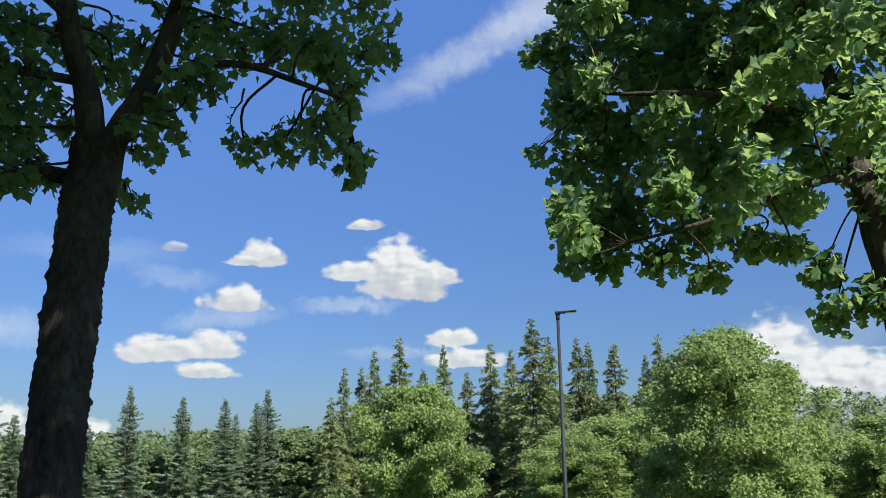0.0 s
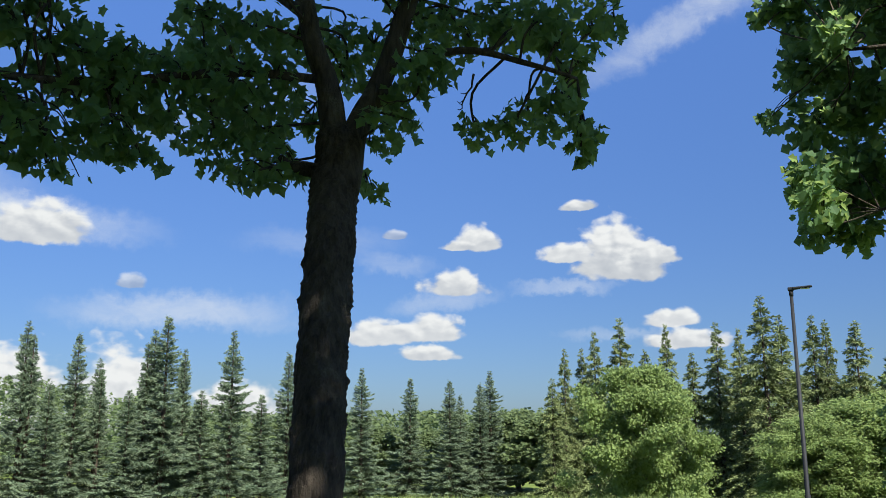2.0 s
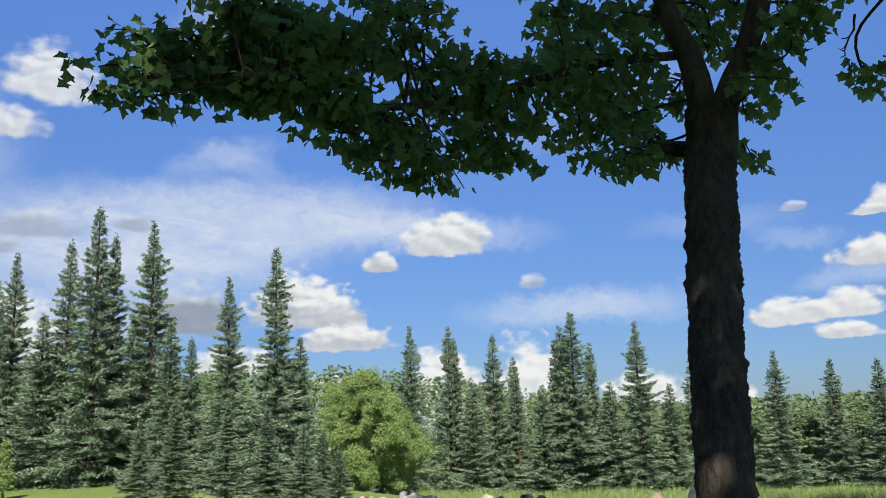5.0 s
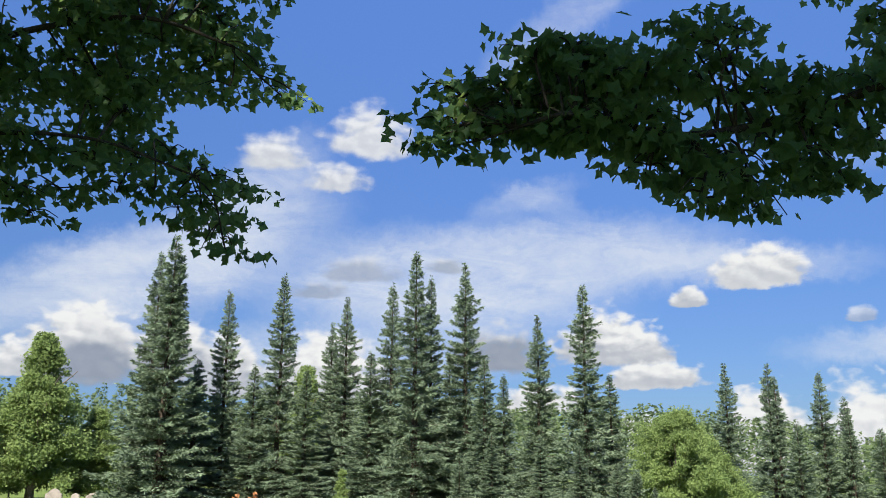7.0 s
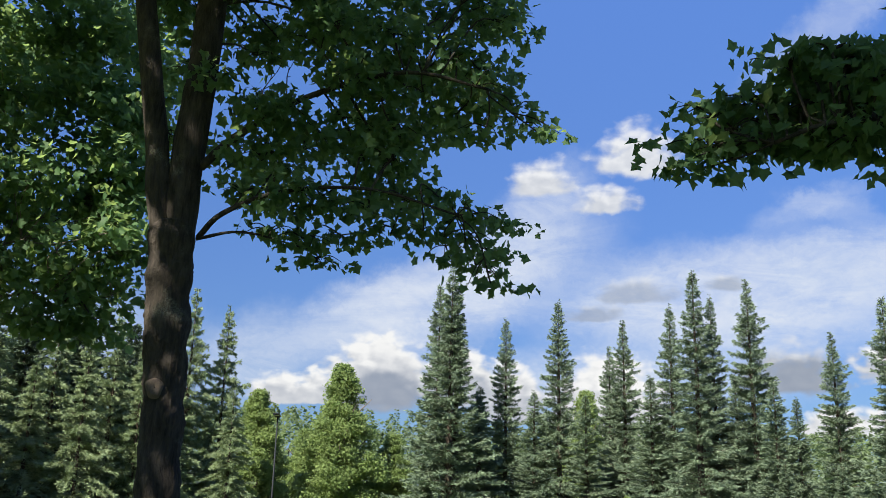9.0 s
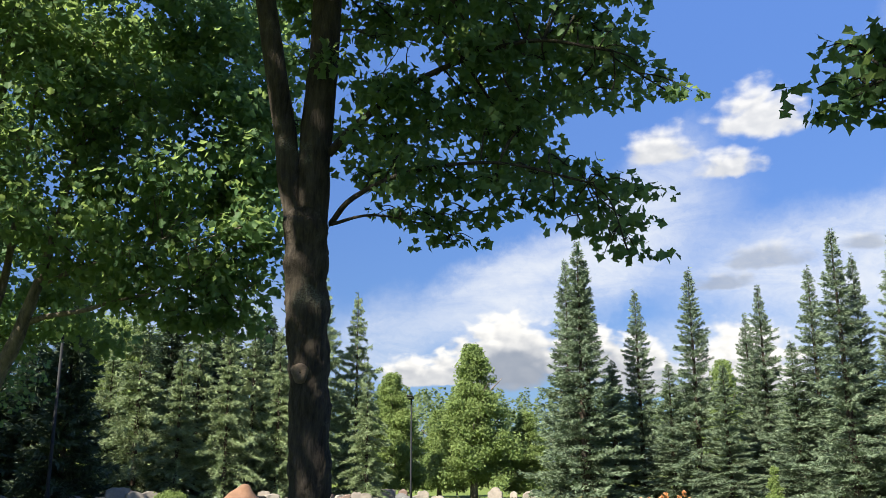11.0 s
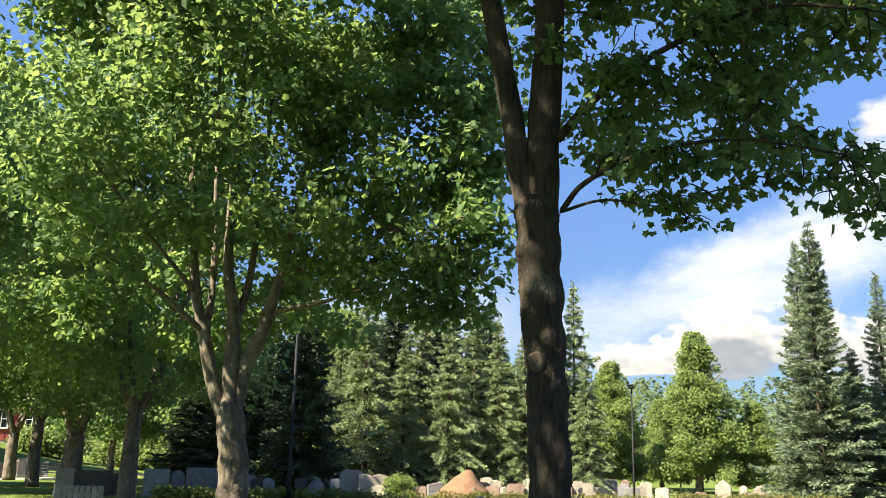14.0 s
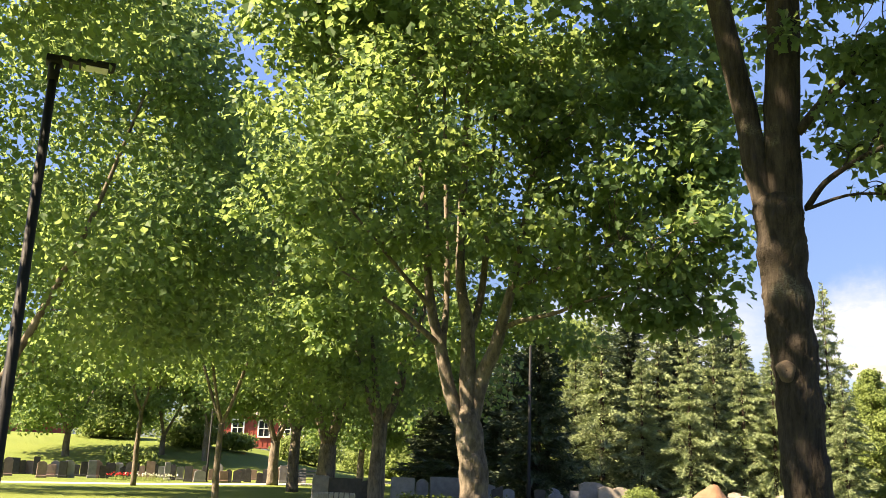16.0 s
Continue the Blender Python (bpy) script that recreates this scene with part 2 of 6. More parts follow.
# needles coloured dark for spruces that are merely shaded
SHADE_TONED_NEEDLE = foliage("shade_toned_spruce_needle", (0.028, 0.048, 0.028), (0.080, 0.118, 0.066), (0.05, 0.08, 0.03), 0.12, 0.8, 0.6)
GRASS_BLADE = foliage("grass_blade", (0.110, 0.165, 0.042), (0.225, 0.280, 0.090), (0.28, 0.36, 0.10), 0.42, 0.5)
HEDGE_LEAF = foliage("hedge_leaf", (0.078, 0.105, 0.032), (0.190, 0.165, 0.066), (0.20, 0.20, 0.06), 0.3, 1.3, 0.7, 0.12)
BUSH_LEAF = foliage("bush_leaf", (0.060, 0.095, 0.020), (0.13, 0.18, 0.04), (0.2, 0.27, 0.05), 0.3, 1.0)
ORANGE_PETAL = foliage("orange_petal", (0.42, 0.17, 0.06), (0.62, 0.34, 0.17), (0.5, 0.24, 0.10), 0.3, 2.0)
RED_PETAL = foliage("red_petal", (0.45, 0.02, 0.03), (0.70, 0.06, 0.08), (0.5, 0.04, 0.04), 0.25, 2.0)
WHITE_PETAL = foliage("white_petal", (0.6, 0.6, 0.5), (0.8, 0.8, 0.72), (0.5, 0.5, 0.4), 0.2, 2.0)
# furrowed bark of the near maples, its colour taken nearly to black for their shade
SHADED_BARK = bark("shade_dark_furrowed_bark", (0.010, 0.009, 0.008), (0.092, 0.076, 0.060), 0.2, 24.0, 1.0)
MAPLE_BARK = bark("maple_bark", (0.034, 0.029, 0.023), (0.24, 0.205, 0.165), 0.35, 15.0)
SPRUCE_BARK = bark("spruce_bark", (0.030, 0.023, 0.017), (0.095, 0.072, 0.055), 0.5, 25.0)
# pale wood tone of the bark patches that stand for sun flecks
FLECK_WOOD = surface("sun_fleck_wood", (0.07, 0.05, 0.038), (0.20, 0.15, 0.11), 14.0, 0.85, 0.5)
GREY_STONE = surface("grey_granite", (0.12, 0.122, 0.13), (0.24, 0.24, 0.245), 5.0, 0.55, 0.35, fine=16)
DARK_STONE = surface("black_granite", (0.018, 0.019, 0.022), (0.05, 0.05, 0.055), 6.0, 0.25, 0.05, fine=16)
RED_STONE = surface("red_granite", (0.13, 0.085, 0.070), (0.25, 0.175, 0.145), 5.0, 0.6, 0.4, fine=16)
PALE_STONE = surface("pale_granite", (0.20, 0.175, 0.15), (0.36, 0.32, 0.28), 5.0, 0.7, 0.4, fine=14)
GOLD_PAINT = surface("gold_lettering", (0.55, 0.46, 0.28), (0.7, 0.6, 0.4), 20.0, 0.4, 0.05)
POLE_PAINT = surface("dark_pole_paint", (0.010, 0.011, 0.013), (0.020, 0.022, 0.025), 8.0, 0.6, 0.05, gloss=0.15)
GREY_METAL = surface("grey_metal", (0.20, 0.21, 0.22), (0.32, 0.33, 0.34), 8.0, 0.45, 0.05, 0.5)
LENS_GLASS = surface("lamp_diffuser", (0.62, 0.63, 0.65), (0.75, 0.76, 0.78), 8.0, 0.25, 0.02)
SAND = surface("sand", (0.135, 0.070, 0.040), (0.225, 0.130, 0.080), 3.0, 0.95, 0.8, fine=20)
GRAVEL = surface("gravel", (0.30, 0.27, 0.23), (0.50, 0.46, 0.40), 0.6, 0.95, 0.5, fine=60)
ASPHALT = surface("asphalt", (0.15, 0.145, 0.145), (0.27, 0.26, 0.25), 0.5, 0.9, 0.4, fine=80)
GREY_WOOD = surface("weathered_slats", (0.20, 0.19, 0.16), (0.38, 0.37, 0.32), 5.0, 0.8, 0.3)
GREEN_PLASTIC = surface("green_plastic", (0.01, 0.12, 0.06), (0.02, 0.18, 0.09), 6.0, 0.4, 0.05)
RED_BOARD = surface("red_boards", (0.30, 0.055, 0.042), (0.40, 0.085, 0.065), 2.0, 0.8, 0.2)
WHITE_PAINT = surface("white_paint", (0.72, 0.71, 0.68), (0.82, 0.81, 0.79), 4.0, 0.6, 0.1)
ROOF_TILE = surface("roof_felt", (0.10, 0.09, 0.085), (0.17, 0.15, 0.14), 2.0, 0.9, 0.3)
WINDOW_GLASS = surface("window_pane", (0.02, 0.025, 0.03), (0.04, 0.045, 0.05), 2.0, 0.08, 0.0)


def lawn():
    m, n = material("lawn")
    place = n.add("ShaderNodeTexCoord").outputs["Object"]
    big = n.noise(place, 0.12, 4.0).outputs[0]
    mid = n.noise(place, 2.2, 4.0, 0.65).outputs[0]
    fine = n.noise(place, 60.0, 3.0, 0.7).outputs[0]
    colour = n.mix(n.span(big, 0.35, 0.65), rgb(0.095, 0.150, 0.030), rgb(0.155, 0.205, 0.048))
    colour = n.mix(n.span(mid, 0.35, 0.7, 0, 0.5), colour, rgb(0.17, 0.19, 0.06))
    colour = n.mix(n.span(fine, 0.35, 0.7, 0, 0.5), colour, rgb(0.035, 0.06, 0.012))
    bump = n.add("ShaderNodeBump", {"Strength": 0.7, "Distance": 0.05, "Height": n.math("ADD", fine, mid)})
    finish(n, n.add("ShaderNodeBsdfPrincipled", {"Base Color": colour, "Roughness": 0.9, "Normal": bump.outputs[0], "Specular IOR Level": 0.15}).outputs[0])
    return m


LAWN = lawn()


# ---- building helpers ----
def part(name, bm, mat, parent=None, label="", smooth=False):
    """One bmesh as one mesh object, under a thing or a part."""
    me = bpy.data.meshes.new(name)
    bm.to_mesh(me)
    bm.free()
    if smooth:
        me.shade_smooth()
    me.materials.append(mat)
    ob = new(name, me)
    ob.parent = parent
    return tagged(ob, label)


def soup(name, verts, tris, mat, parent=None, smooth=False):
    """One mesh object from arrays of corners and triangles."""
    me = bpy.data.meshes.new(name)
    me.vertices.add(len(verts))
    me.vertices.foreach_set("co", np.asarray(verts, np.float32).ravel())
    k = len(tris)
    me.loops.add(3 * k)
    me.loops.foreach_set("vertex_index", np.asarray(tris, np.int32).ravel())
    me.polygons.add(k)
    me.polygons.foreach_set("loop_start", np.arange(0, 3 * k, 3, dtype=np.int32))
    me.polygons.foreach_set("use_smooth", np.full(k, smooth))
    me.update(calc_edges=True)
    me.materials.append(mat)
    ob = new(name, me)
    ob.parent = parent
    return ob


def thing(name, place, label, category, group="", turn=0.0, kind=""):
    ob = new(name)
    ob.matrix_basis = pose(*place, 0, 0, turn)
    return tagged(ob, label, category, group, kind)


def at(heading, distance, z=0.0):
    """A place by its heading (degrees to the left of +y) and distance from where the camera stands."""
    a = radians(heading)
    return Vector((-math.sin(a) * distance, math.cos(a) * distance, z))


FIRST = Vector((0, 0, 1.6))      # places on the camera's way from which bearings are taken
THIRD, SIXTH = Vector((-0.115, 0.037, 1.57)), Vector((-0.228, 0.033, 1.58))
SEVENTH = Vector((-0.095, 0.082, 1.606))
SECOND, FOURTH, NINTH = Vector((-0.150, 0.016, 1.590)), Vector((-0.064, 0.054, 1.575)), Vector((-0.069, 0.062, 1.600))
THIRTEENTH = Vector((-0.223, -0.138, 1.597))
EIGHTH, TWELFTH = Vector((-0.056, 0.117, 1.62)), Vector((-0.185, -0.077, 1.583))


def up_at(heading, distance, climb, eye=FIRST):
    """A place by its heading, distance and angle above the eye."""
    return eye + at(heading, distance, distance * math.tan(radians(climb)))


def on_ground(p):
    return Vector((p.x, p.y, 0.0))


def scatter(shape, tris, centres, along, normal, sizes):
    """Many copies of a small shape: its y axis along, its z axis normal. Corners and triangles of all."""
    t = along / np.linalg.norm(along, axis=1, keepdims=True)
    s = np.cross(t, normal)
    s /= np.linalg.norm(s, axis=1, keepdims=True) + 1e-9
    u = np.cross(s, t)
    v = (shape[None, :, 0, None] * s[:, None] + shape[None, :, 1, None] * t[:, None] + shape[None, :, 2, None] * u[:, None])
    v = v * sizes[:, None, None] + centres[:, None]
    f = tris[None] + (np.arange(len(centres)) * len(shape))[:, None, None]
    return v.reshape(-1, 3), f.reshape(-1, 3)


def join_soups(pieces):
    verts, tris, k = [], [], 0
    for v, f in pieces:
        verts.append(v)
        tris.append(f + k)
        k += len(v)
    return np.concatenate(verts), np.concatenate(tris)


def tube(points, radii, sides=8, rough=0.0, seed=0.0, scale=3.0, crust=0.0, rings=0.0):
    """Corners and triangles of a tapering round stem along points."""
    pts = [Vector(p) for p in points]
    verts, tris = [], []
    side = Vector((1, 0, 0))
    for i, p in enumerate(pts):
        d = (pts[min(i + 1, len(pts) - 1)] - pts[max(i - 1, 0)]).normalized()
        side = (side - d * side.dot(d)).normalized() if abs(side.dot(d)) < 0.98 else d.orthogonal().normalized()
        other = d.cross(side)
        for k in range(sides):
            a = 2 * math.pi * k / sides
            n = side * math.cos(a) + other * math.sin(a)
            r = radii[i]
            if rough:
                q = p + n * r
                lump = noise.noise((q.x * scale + seed, q.y * scale, q.z * scale * 0.8))
                ridge = noise.noise((q.x * 26 + seed, q.y * 26, q.z * 7))
                knob = max(0.0, noise.noise((q.x * 9 + seed, q.y * 9, q.z * 5 + 3)) - 0.25)
                r *= 1 + rough * lump + rough * 0.4 * ridge + rough * 1.3 * knob
                if rings:
                    r *= 1 + rings * noise.noise((q.x * 2 + seed, q.y * 2, q.z * 6.5)) + rings * 1.6 * max(0.0, noise.noise((q.x * 6, q.y * 6 + seed, q.z * 4.5)) - 0.18)
                if crust:
                    flake = noise.noise((q.x * 34 + seed, q.y * 34, q.z * 22)) + 0.6 * noise.noise((q.x * 70, q.y * 70 + seed, q.z * 45))
                    r += crust * (abs(flake) - 0.2 + 0.8 * max(0.0, flake - 0.35))
            verts.append(p + n * r)
    for i in range(len(pts) - 1):
        for k in range(sides):
            a, b = i * sides + k, i * sides + (k + 1) % sides
            c, d2 = a + sides, b + sides
            tris += [(a, b, d2), (a, d2, c)]
    k = len(verts)
    verts += [pts[0], pts[-1]]
    top = (len(pts) - 1) * sides
    for j in range(sides):
        tris += [(k, (j + 1) % sides, j), (k + 1, top + j, top + (j + 1) % sides)]
    return np.array([tuple(v) for v in verts]), np.array(tris)


def bend(points, steps):
    """A smooth line through the given points (Catmull-Rom)."""
    p = [Vector(q) for q in points]
    p = [2 * p[0] - p[1], *p, 2 * p[-1] - p[-2]]
    out = []
    for i in range(1, len(p) - 2):
        for k in range(steps):
            t = k / steps
            a, b, c, d = p[i - 1], p[i], p[i + 1], p[i + 2]
            out.append(0.5 * (2 * b + (c - a) * t + (2 * a - 5 * b + 4 * c - d) * t * t + (3 * b - a - 3 * c + d) * t ** 3))
    return [*out, p[-2]]


def taper(a, b, n):
    return [a + (b - a) * i / (n - 1) for i in range(n)]


def box(bm, size, place=(0, 0, 0), bevel=0.0, turn=0.0):
    """A box with worn edges added to a bmesh, standing on place."""
    m = pose(place[0], place[1], place[2] + size[2] / 2, 0, 0, turn) @ Matrix.Diagonal((*size, 1))
    made = bmesh.ops.create_cube(bm, size=1.0, matrix=m)
    if bevel:
        edges = list({e for v in made["verts"] for e in v.link_edges})
        bmesh.ops.bevel(bm, geom=edges, offset=bevel, segments=2, affect="EDGES", profile=0.5)
    return made


def ground_height(x, y):
    """Level lawn, falling away behind the tall grass and rising in a bank beyond the far graves."""
    d, h = math.hypot(x, y), (math.degrees(math.atan2(-x, y)) + 90) % 360 - 90
    side = max(0.0, min(1.0, (h - 118) / 8)) * max(0.0, min(1.0, (190 - h) / 20))
    rise = max(0.0, min(1.0, (d - 56) / 24))
    fall = max(0.0, min(1.0, (d - 19) / 32)) * max(0.0, min(1.0, (54 - h) / 18)) * max(0.0, min(1.0, (h + 80) / 20))
    return 2.6 * side * rise * rise * (3 - 2 * rise) - 3.6 * fall * fall * (3 - 2 * fall)


# ---- trees ----
def maple_leaf_shape():
    """A five-lobed pointed leaf, one unit long, folded a little along its middle."""
    half = [(0.38, -0.04), (0.36, 0.20), (0.59, 0.42), (0.34, 0.53)]
    rim = [(0, 0.08), *half, (0, 0.95), *[(-x, y) for x, y in reversed(half)]]
    shape = np.array([(0, 0.32, 0.0)] + [(x, y, 0.20 * abs(x) - 0.18 * max(0, y - 0.3) ** 2) for x, y in rim])
    k = len(rim)
    return shape, np.array([(0, 1 + i, 1 + (i + 1) % k) for i in range(k)])


def blade_shape():
    shape = np.array([(-0.5, 0, 0), (0.5, 0, 0), (0.42, 0.55, 0.1), (0, 1.0, 0.2), (-0.42, 0.55, 0.1)])
    return shape, np.array([(0, 1, 2), (0, 2, 4), (4, 2, 3)])


FAR_LEAF = np.array([(0, 0, 0.0), (0.5, 0.42, 0.14), (0, 1.0, 0), (-0.5, 0.42, 0.14)]), np.array([(0, 1, 2), (0, 2, 3)])
MID_LEAF = np.array([(0, 0, 0.0), (0.46, 0.10, 0.10), (0.30, 0.30, 0.06), (0.56, 0.56, 0.14), (0, 1.0, 0), (-0.56, 0.56, 0.14), (-0.30, 0.30, 0.06), (-0.46, 0.10, 0.10)]), np.array([(0, 1, 2), (2, 3, 4), (0, 2, 4), (0, 4, 6), (4, 5, 6), (0, 6, 7)])
FINE_LEAF, OVAL_LEAF = maple_leaf_shape(), blade_shape()


def leaf_cloud(rng, clumps, leaf, size, density, centre, hang=0.3, face=0.45):
    """Leaves filling clumps (place, radii): more towards their skins, drooping, facing up and out."""
    spots, ways, ups = [], [], []
    centre = np.array(centre)
    for c, r in clumps:
        c, r = np.array(c), np.array(r)
        n = max(12, int(density * (r[0] * r[1] + r[0] * r[2] + r[1] * r[2]) * 4.2 / 3))
        d = rng.normal(size=(n, 3))
        d /= np.linalg.norm(d, axis=1, keepdims=True)
        q = d * rng.random((n, 1)) ** 0.42
        q *= 1 + 0.22 * np.sin(7 * d[:, :1] + 5 * d[:, 1:2] + c[0] * 9)
        p = c + q * r
        out = d + 0.7 * (p - centre) / (np.linalg.norm(p - centre, axis=1, keepdims=True) + 0.01)
        way_ = out * (0.6, 0.6, 0.3) + rng.normal(size=(n, 3)) * 0.75
        way_[:, 2] -= hang + 0.5 * rng.random(n)
        up = rng.normal(size=(n, 3)) * 0.6 + d * face
        up[:, 2] += 0.5
        spots.append(p), ways.append(way_), ups.append(up)
    spots, ways, ups = np.concatenate(spots), np.concatenate(ways), np.concatenate(ups)
    sizes = size * (0.62 + 0.62 * rng.random(len(spots)))
    return scatter(leaf[0], leaf[1], spots, ways, ups, sizes)


def twigs_to(rng, limbs, clumps, thick=0.006, share=1.0):
    """Side branches from the nearest limb to each clump, forking inside it."""
    pieces = []
    nodes = [(Vector(p), r) for line, radii in limbs for p, r in list(zip(line, radii))[2:]]
    for c, r in clumps:
        if rng.random() > share:
            continue
        c = Vector(c)
        start, thick0 = min(nodes, key=lambda q: (q[0] - c).length + 0.5 * max(0, q[0].z - c.z) + 1.2 * max(0, c.z - q[0].z - 0.5))
        gap = (c - start).length
        if gap > 1.5:
            continue
        mid = start.lerp(c, 0.5) + Vector(rng.normal(size=3) * 0.12 * gap) + Vector((0, 0, 0.12 * gap))
        line = bend([start, mid, c], 4)
        first = min(thick0 * 0.6, thick + 0.008 * gap)
        pieces.append(tube(line, taper(first, 0.007, len(line)), 6))
        for k in range(5):
            tip = c + Vector(np.clip(rng.normal(size=3), -1.2, 1.2) * 0.5 * np.array(r))
            a = line[-1 - rng.integers(0, 3)]
            pieces.append(tube(bend([a, a.lerp(tip, 0.5) + Vector((0, 0, 0.04)), tip], 3), taper(0.007, 0.003, 7), 3))
    return join_soups(pieces)


def sun_fleck(tree, place, toward, size, label="pale round bark patch standing for a fleck of sunlight"):
    """A round, slightly raised patch set into the bark, pale to stand for a fleck of sun."""
    n = (Vector(toward) - Vector(place))
    n.z = 0
    n.normalize()
    side, top = n.cross(Vector((0, 0, 1))), Vector((0, 0, 1))
    verts, tris, k = [], [], 18
    for ring, (r, h) in enumerate(((1.3, -0.03), (1.0, 0.004), (0.7, 0.010), (0.4, 0.009), (0.1, 0.007))):
        for j in range(k):
            a = 2 * math.pi * j / k
            wob = 1 + 0.10 * math.sin(3 * a + ring) + 0.06 * math.sin(5 * a)
            q = Vector(place) - tree.location + (side * math.cos(a) * 0.85 + top * math.sin(a)) * size * r * wob + n * h
            verts.append(tuple(q))
    for i in range(4):
        for j in range(k):
            a, b = i * k + j, i * k + (j + 1) % k
            tris += [(a, b, b + k), (a, b + k, a + k)]
    return tagged(soup("pruning_scar", np.array(verts), np.array(tris), FLECK_WOOD, tree, True), label)


def dead_twig(rng, start, way_, length):
    """A bare crooked twig with short side twigs."""
    pieces, p, d = [], Vector(start), Vector(way_).normalized()
    line = [p.copy()]
    for k in range(6):
        d = (d + Vector(rng.normal(size=3) * 0.28)).normalized()
        p = p + d * length / 6
        line.append(p.copy())
        if k > 1:
            s = (d + Vector(rng.normal(size=3) * 0.9)).normalized()
            pieces.append(tube([p, p + s * length * 0.09, p + s * length * 0.17 + Vector((0, 0, 0.01))], [0.004, 0.003, 0.002], 4))
    pieces.append(tube(line, taper(0.008, 0.003, len(line)), 5))
    return join_soups(pieces)


def maple(label, base, trunk, limbs, clumps, leaf, size, density, seed, group="maples of the avenue", bare=(), stubs=(), fill=(), wood=None, loose=0, rugged=0.0, rings=0.0, airy=1.0):
    """An old maple. trunk and limbs: (points, radii); clumps: leafy sprays as (place, radii)."""
    rng = np.random.default_rng(seed)
    tree = thing("maple_tree", base, label, "tree", group)
    home = np.array(base)

    def local(soup_):
        return soup_[0] - home, soup_[1]

    wood = wood or MAPLE_BARK
    line, radii = trunk
    if rugged:
        where, every = np.linspace(0, len(line) - 1, 230), np.arange(len(line))
        flat_ = np.array([tuple(p) for p in line])
        line = [Vector(p) for p in np.stack([np.interp(where, every, flat_[:, k]) for k in range(3)], 1)]
        radii = list(np.interp(where, every, radii))
    soup("trunk", *local(tube(line, radii, 72 if rugged else 28, 0.10, seed * 3.1, 5.0, rugged, rings)), wood, tree, True)
    for pts, rr in limbs:
        soup("limb", *local(tube(pts, rr, 14, 0.10, seed + 1.7, 5.0)), wood, tree, True)
    fill = list(fill)
    tagged(soup("twig_work", *local(twigs_to(rng, limbs, clumps)), wood, tree, True), kind="stuff")
    for a, d, l in bare:
        tagged(soup("dead_twig", *local(dead_twig(rng, a, d, l)), wood, tree), "bare dead twig")
    for pts, rr in stubs:
        soup("branch_stub", *local(tube(pts, rr, 10, 0.15, seed, 12.0)), wood, tree, True)
    centre = (base[0], base[1], base[2] + 6.0)
    loose_clumps = [(c, tuple(q * airy for q in r_)) for c, r_ in clumps]
    leaves = [leaf_cloud(rng, loose_clumps, leaf, size, density / airy ** 2, centre)]
    if fill:
        leaves.append(leaf_cloud(rng, fill, FAR_LEAF, 0.24, 60, centre))
    crown = soup("crown", *local(join_soups(leaves)), MAPLE_LEAF, tree)
    tagged(crown, "broad green five-lobed leaves", kind="stuff")
    home_leaf = None
    for k in range(loose):
        c, r = clumps[rng.integers(0, len(clumps))]
        d = rng.normal(size=3) * (1, 1, 0.5) - (0, 0, 0.8)
        d /= np.linalg.norm(d)
        p = Vector(np.array(c) + d * np.array(r) * 1.05 - home)
        t = Vector((d[0] + rng.normal() * 0.3, d[1] + rng.normal() * 0.3, -0.9)).normalized()
        s = t.cross(Vector(rng.normal(size=3))).normalized()
        m = Matrix((s, t, s.cross(t))).transposed().to_4x4() @ Matrix.Scale(size * rng.uniform(0.8, 1.2), 4)
        if home_leaf is None:
            ob = soup("leaf", leaf[0], leaf[1], MAPLE_LEAF, tree)
            home_leaf = ob.data
        else:
            ob = new("leaf", home_leaf)
            ob.parent = tree
        ob.matrix_basis = Matrix.Translation(p) @ m
    return tree


def line_of(points, a, b, steps=5, power=1.0):
    pts = bend(points, steps)
    n = len(pts)
    return pts, [a + (b - a) * (i / (n - 1)) ** power for i in range(n)]


def sprays(distance, rows, eye=FIRST, depth=1.0):
    """Clumps by heading, climb and half sizes in degrees, at a distance; depth in metres off that."""
    out = []
    for row in rows:
        h, c, rh, rc = row[:4]
        d = distance + (row[4] if len(row) > 4 else 0)
        k = d * math.pi / 180
        out.append((up_at(h, d, c, eye) + Vector((0, 0, 0.0)), (max(0.07, rh * k - 0.05), max(rh * k * 0.8, 0.35) * depth, max(0.045, rc * k - 0.05))))
    return out


def crown_fill(rng, centre, radius, low, high, count, r=(0.7, 1.1)):
    """Clumps through a round crown between two heights, most of them on its skin."""
    out = []
    for _ in range(count):
        a, t = rng.random() * 2 * math.pi, rng.random()
        z = low + (high - low) * t
        wide = radius * math.sqrt(max(0.08, 1 - ((t - 0.35) / 0.68) ** 2)) * rng.uniform(0.45, 1.0)
        s = rng.uniform(*r)
        out.append((Vector((centre[0] + math.cos(a) * wide, centre[1] + math.sin(a) * wide, z)), (s, s, s * 0.62)))
    return out


# maple with a dark forked trunk, nearest to the camera
rng = np.random.default_rng(11)
D1 = 5.3
b1 = on_ground(up_at(22.4, 4.25, 0, THIRD))
trunk1 = line_of([b1, up_at(22.15, 4.45, -3.6, THIRD), up_at(21.9, 4.7, 5.2, THIRD), up_at(21.5, 5.05, 13.5, THIRD), up_at(21.25, 5.2, 17.0, THIRD), up_at(21.1, D1, 19.6, THIRD)], 0.128, 0.140, 14)
trunk1[1][:8] = [0.19, 0.175, 0.162, 0.153, 0.146, 0.139, 0.134, 0.130]
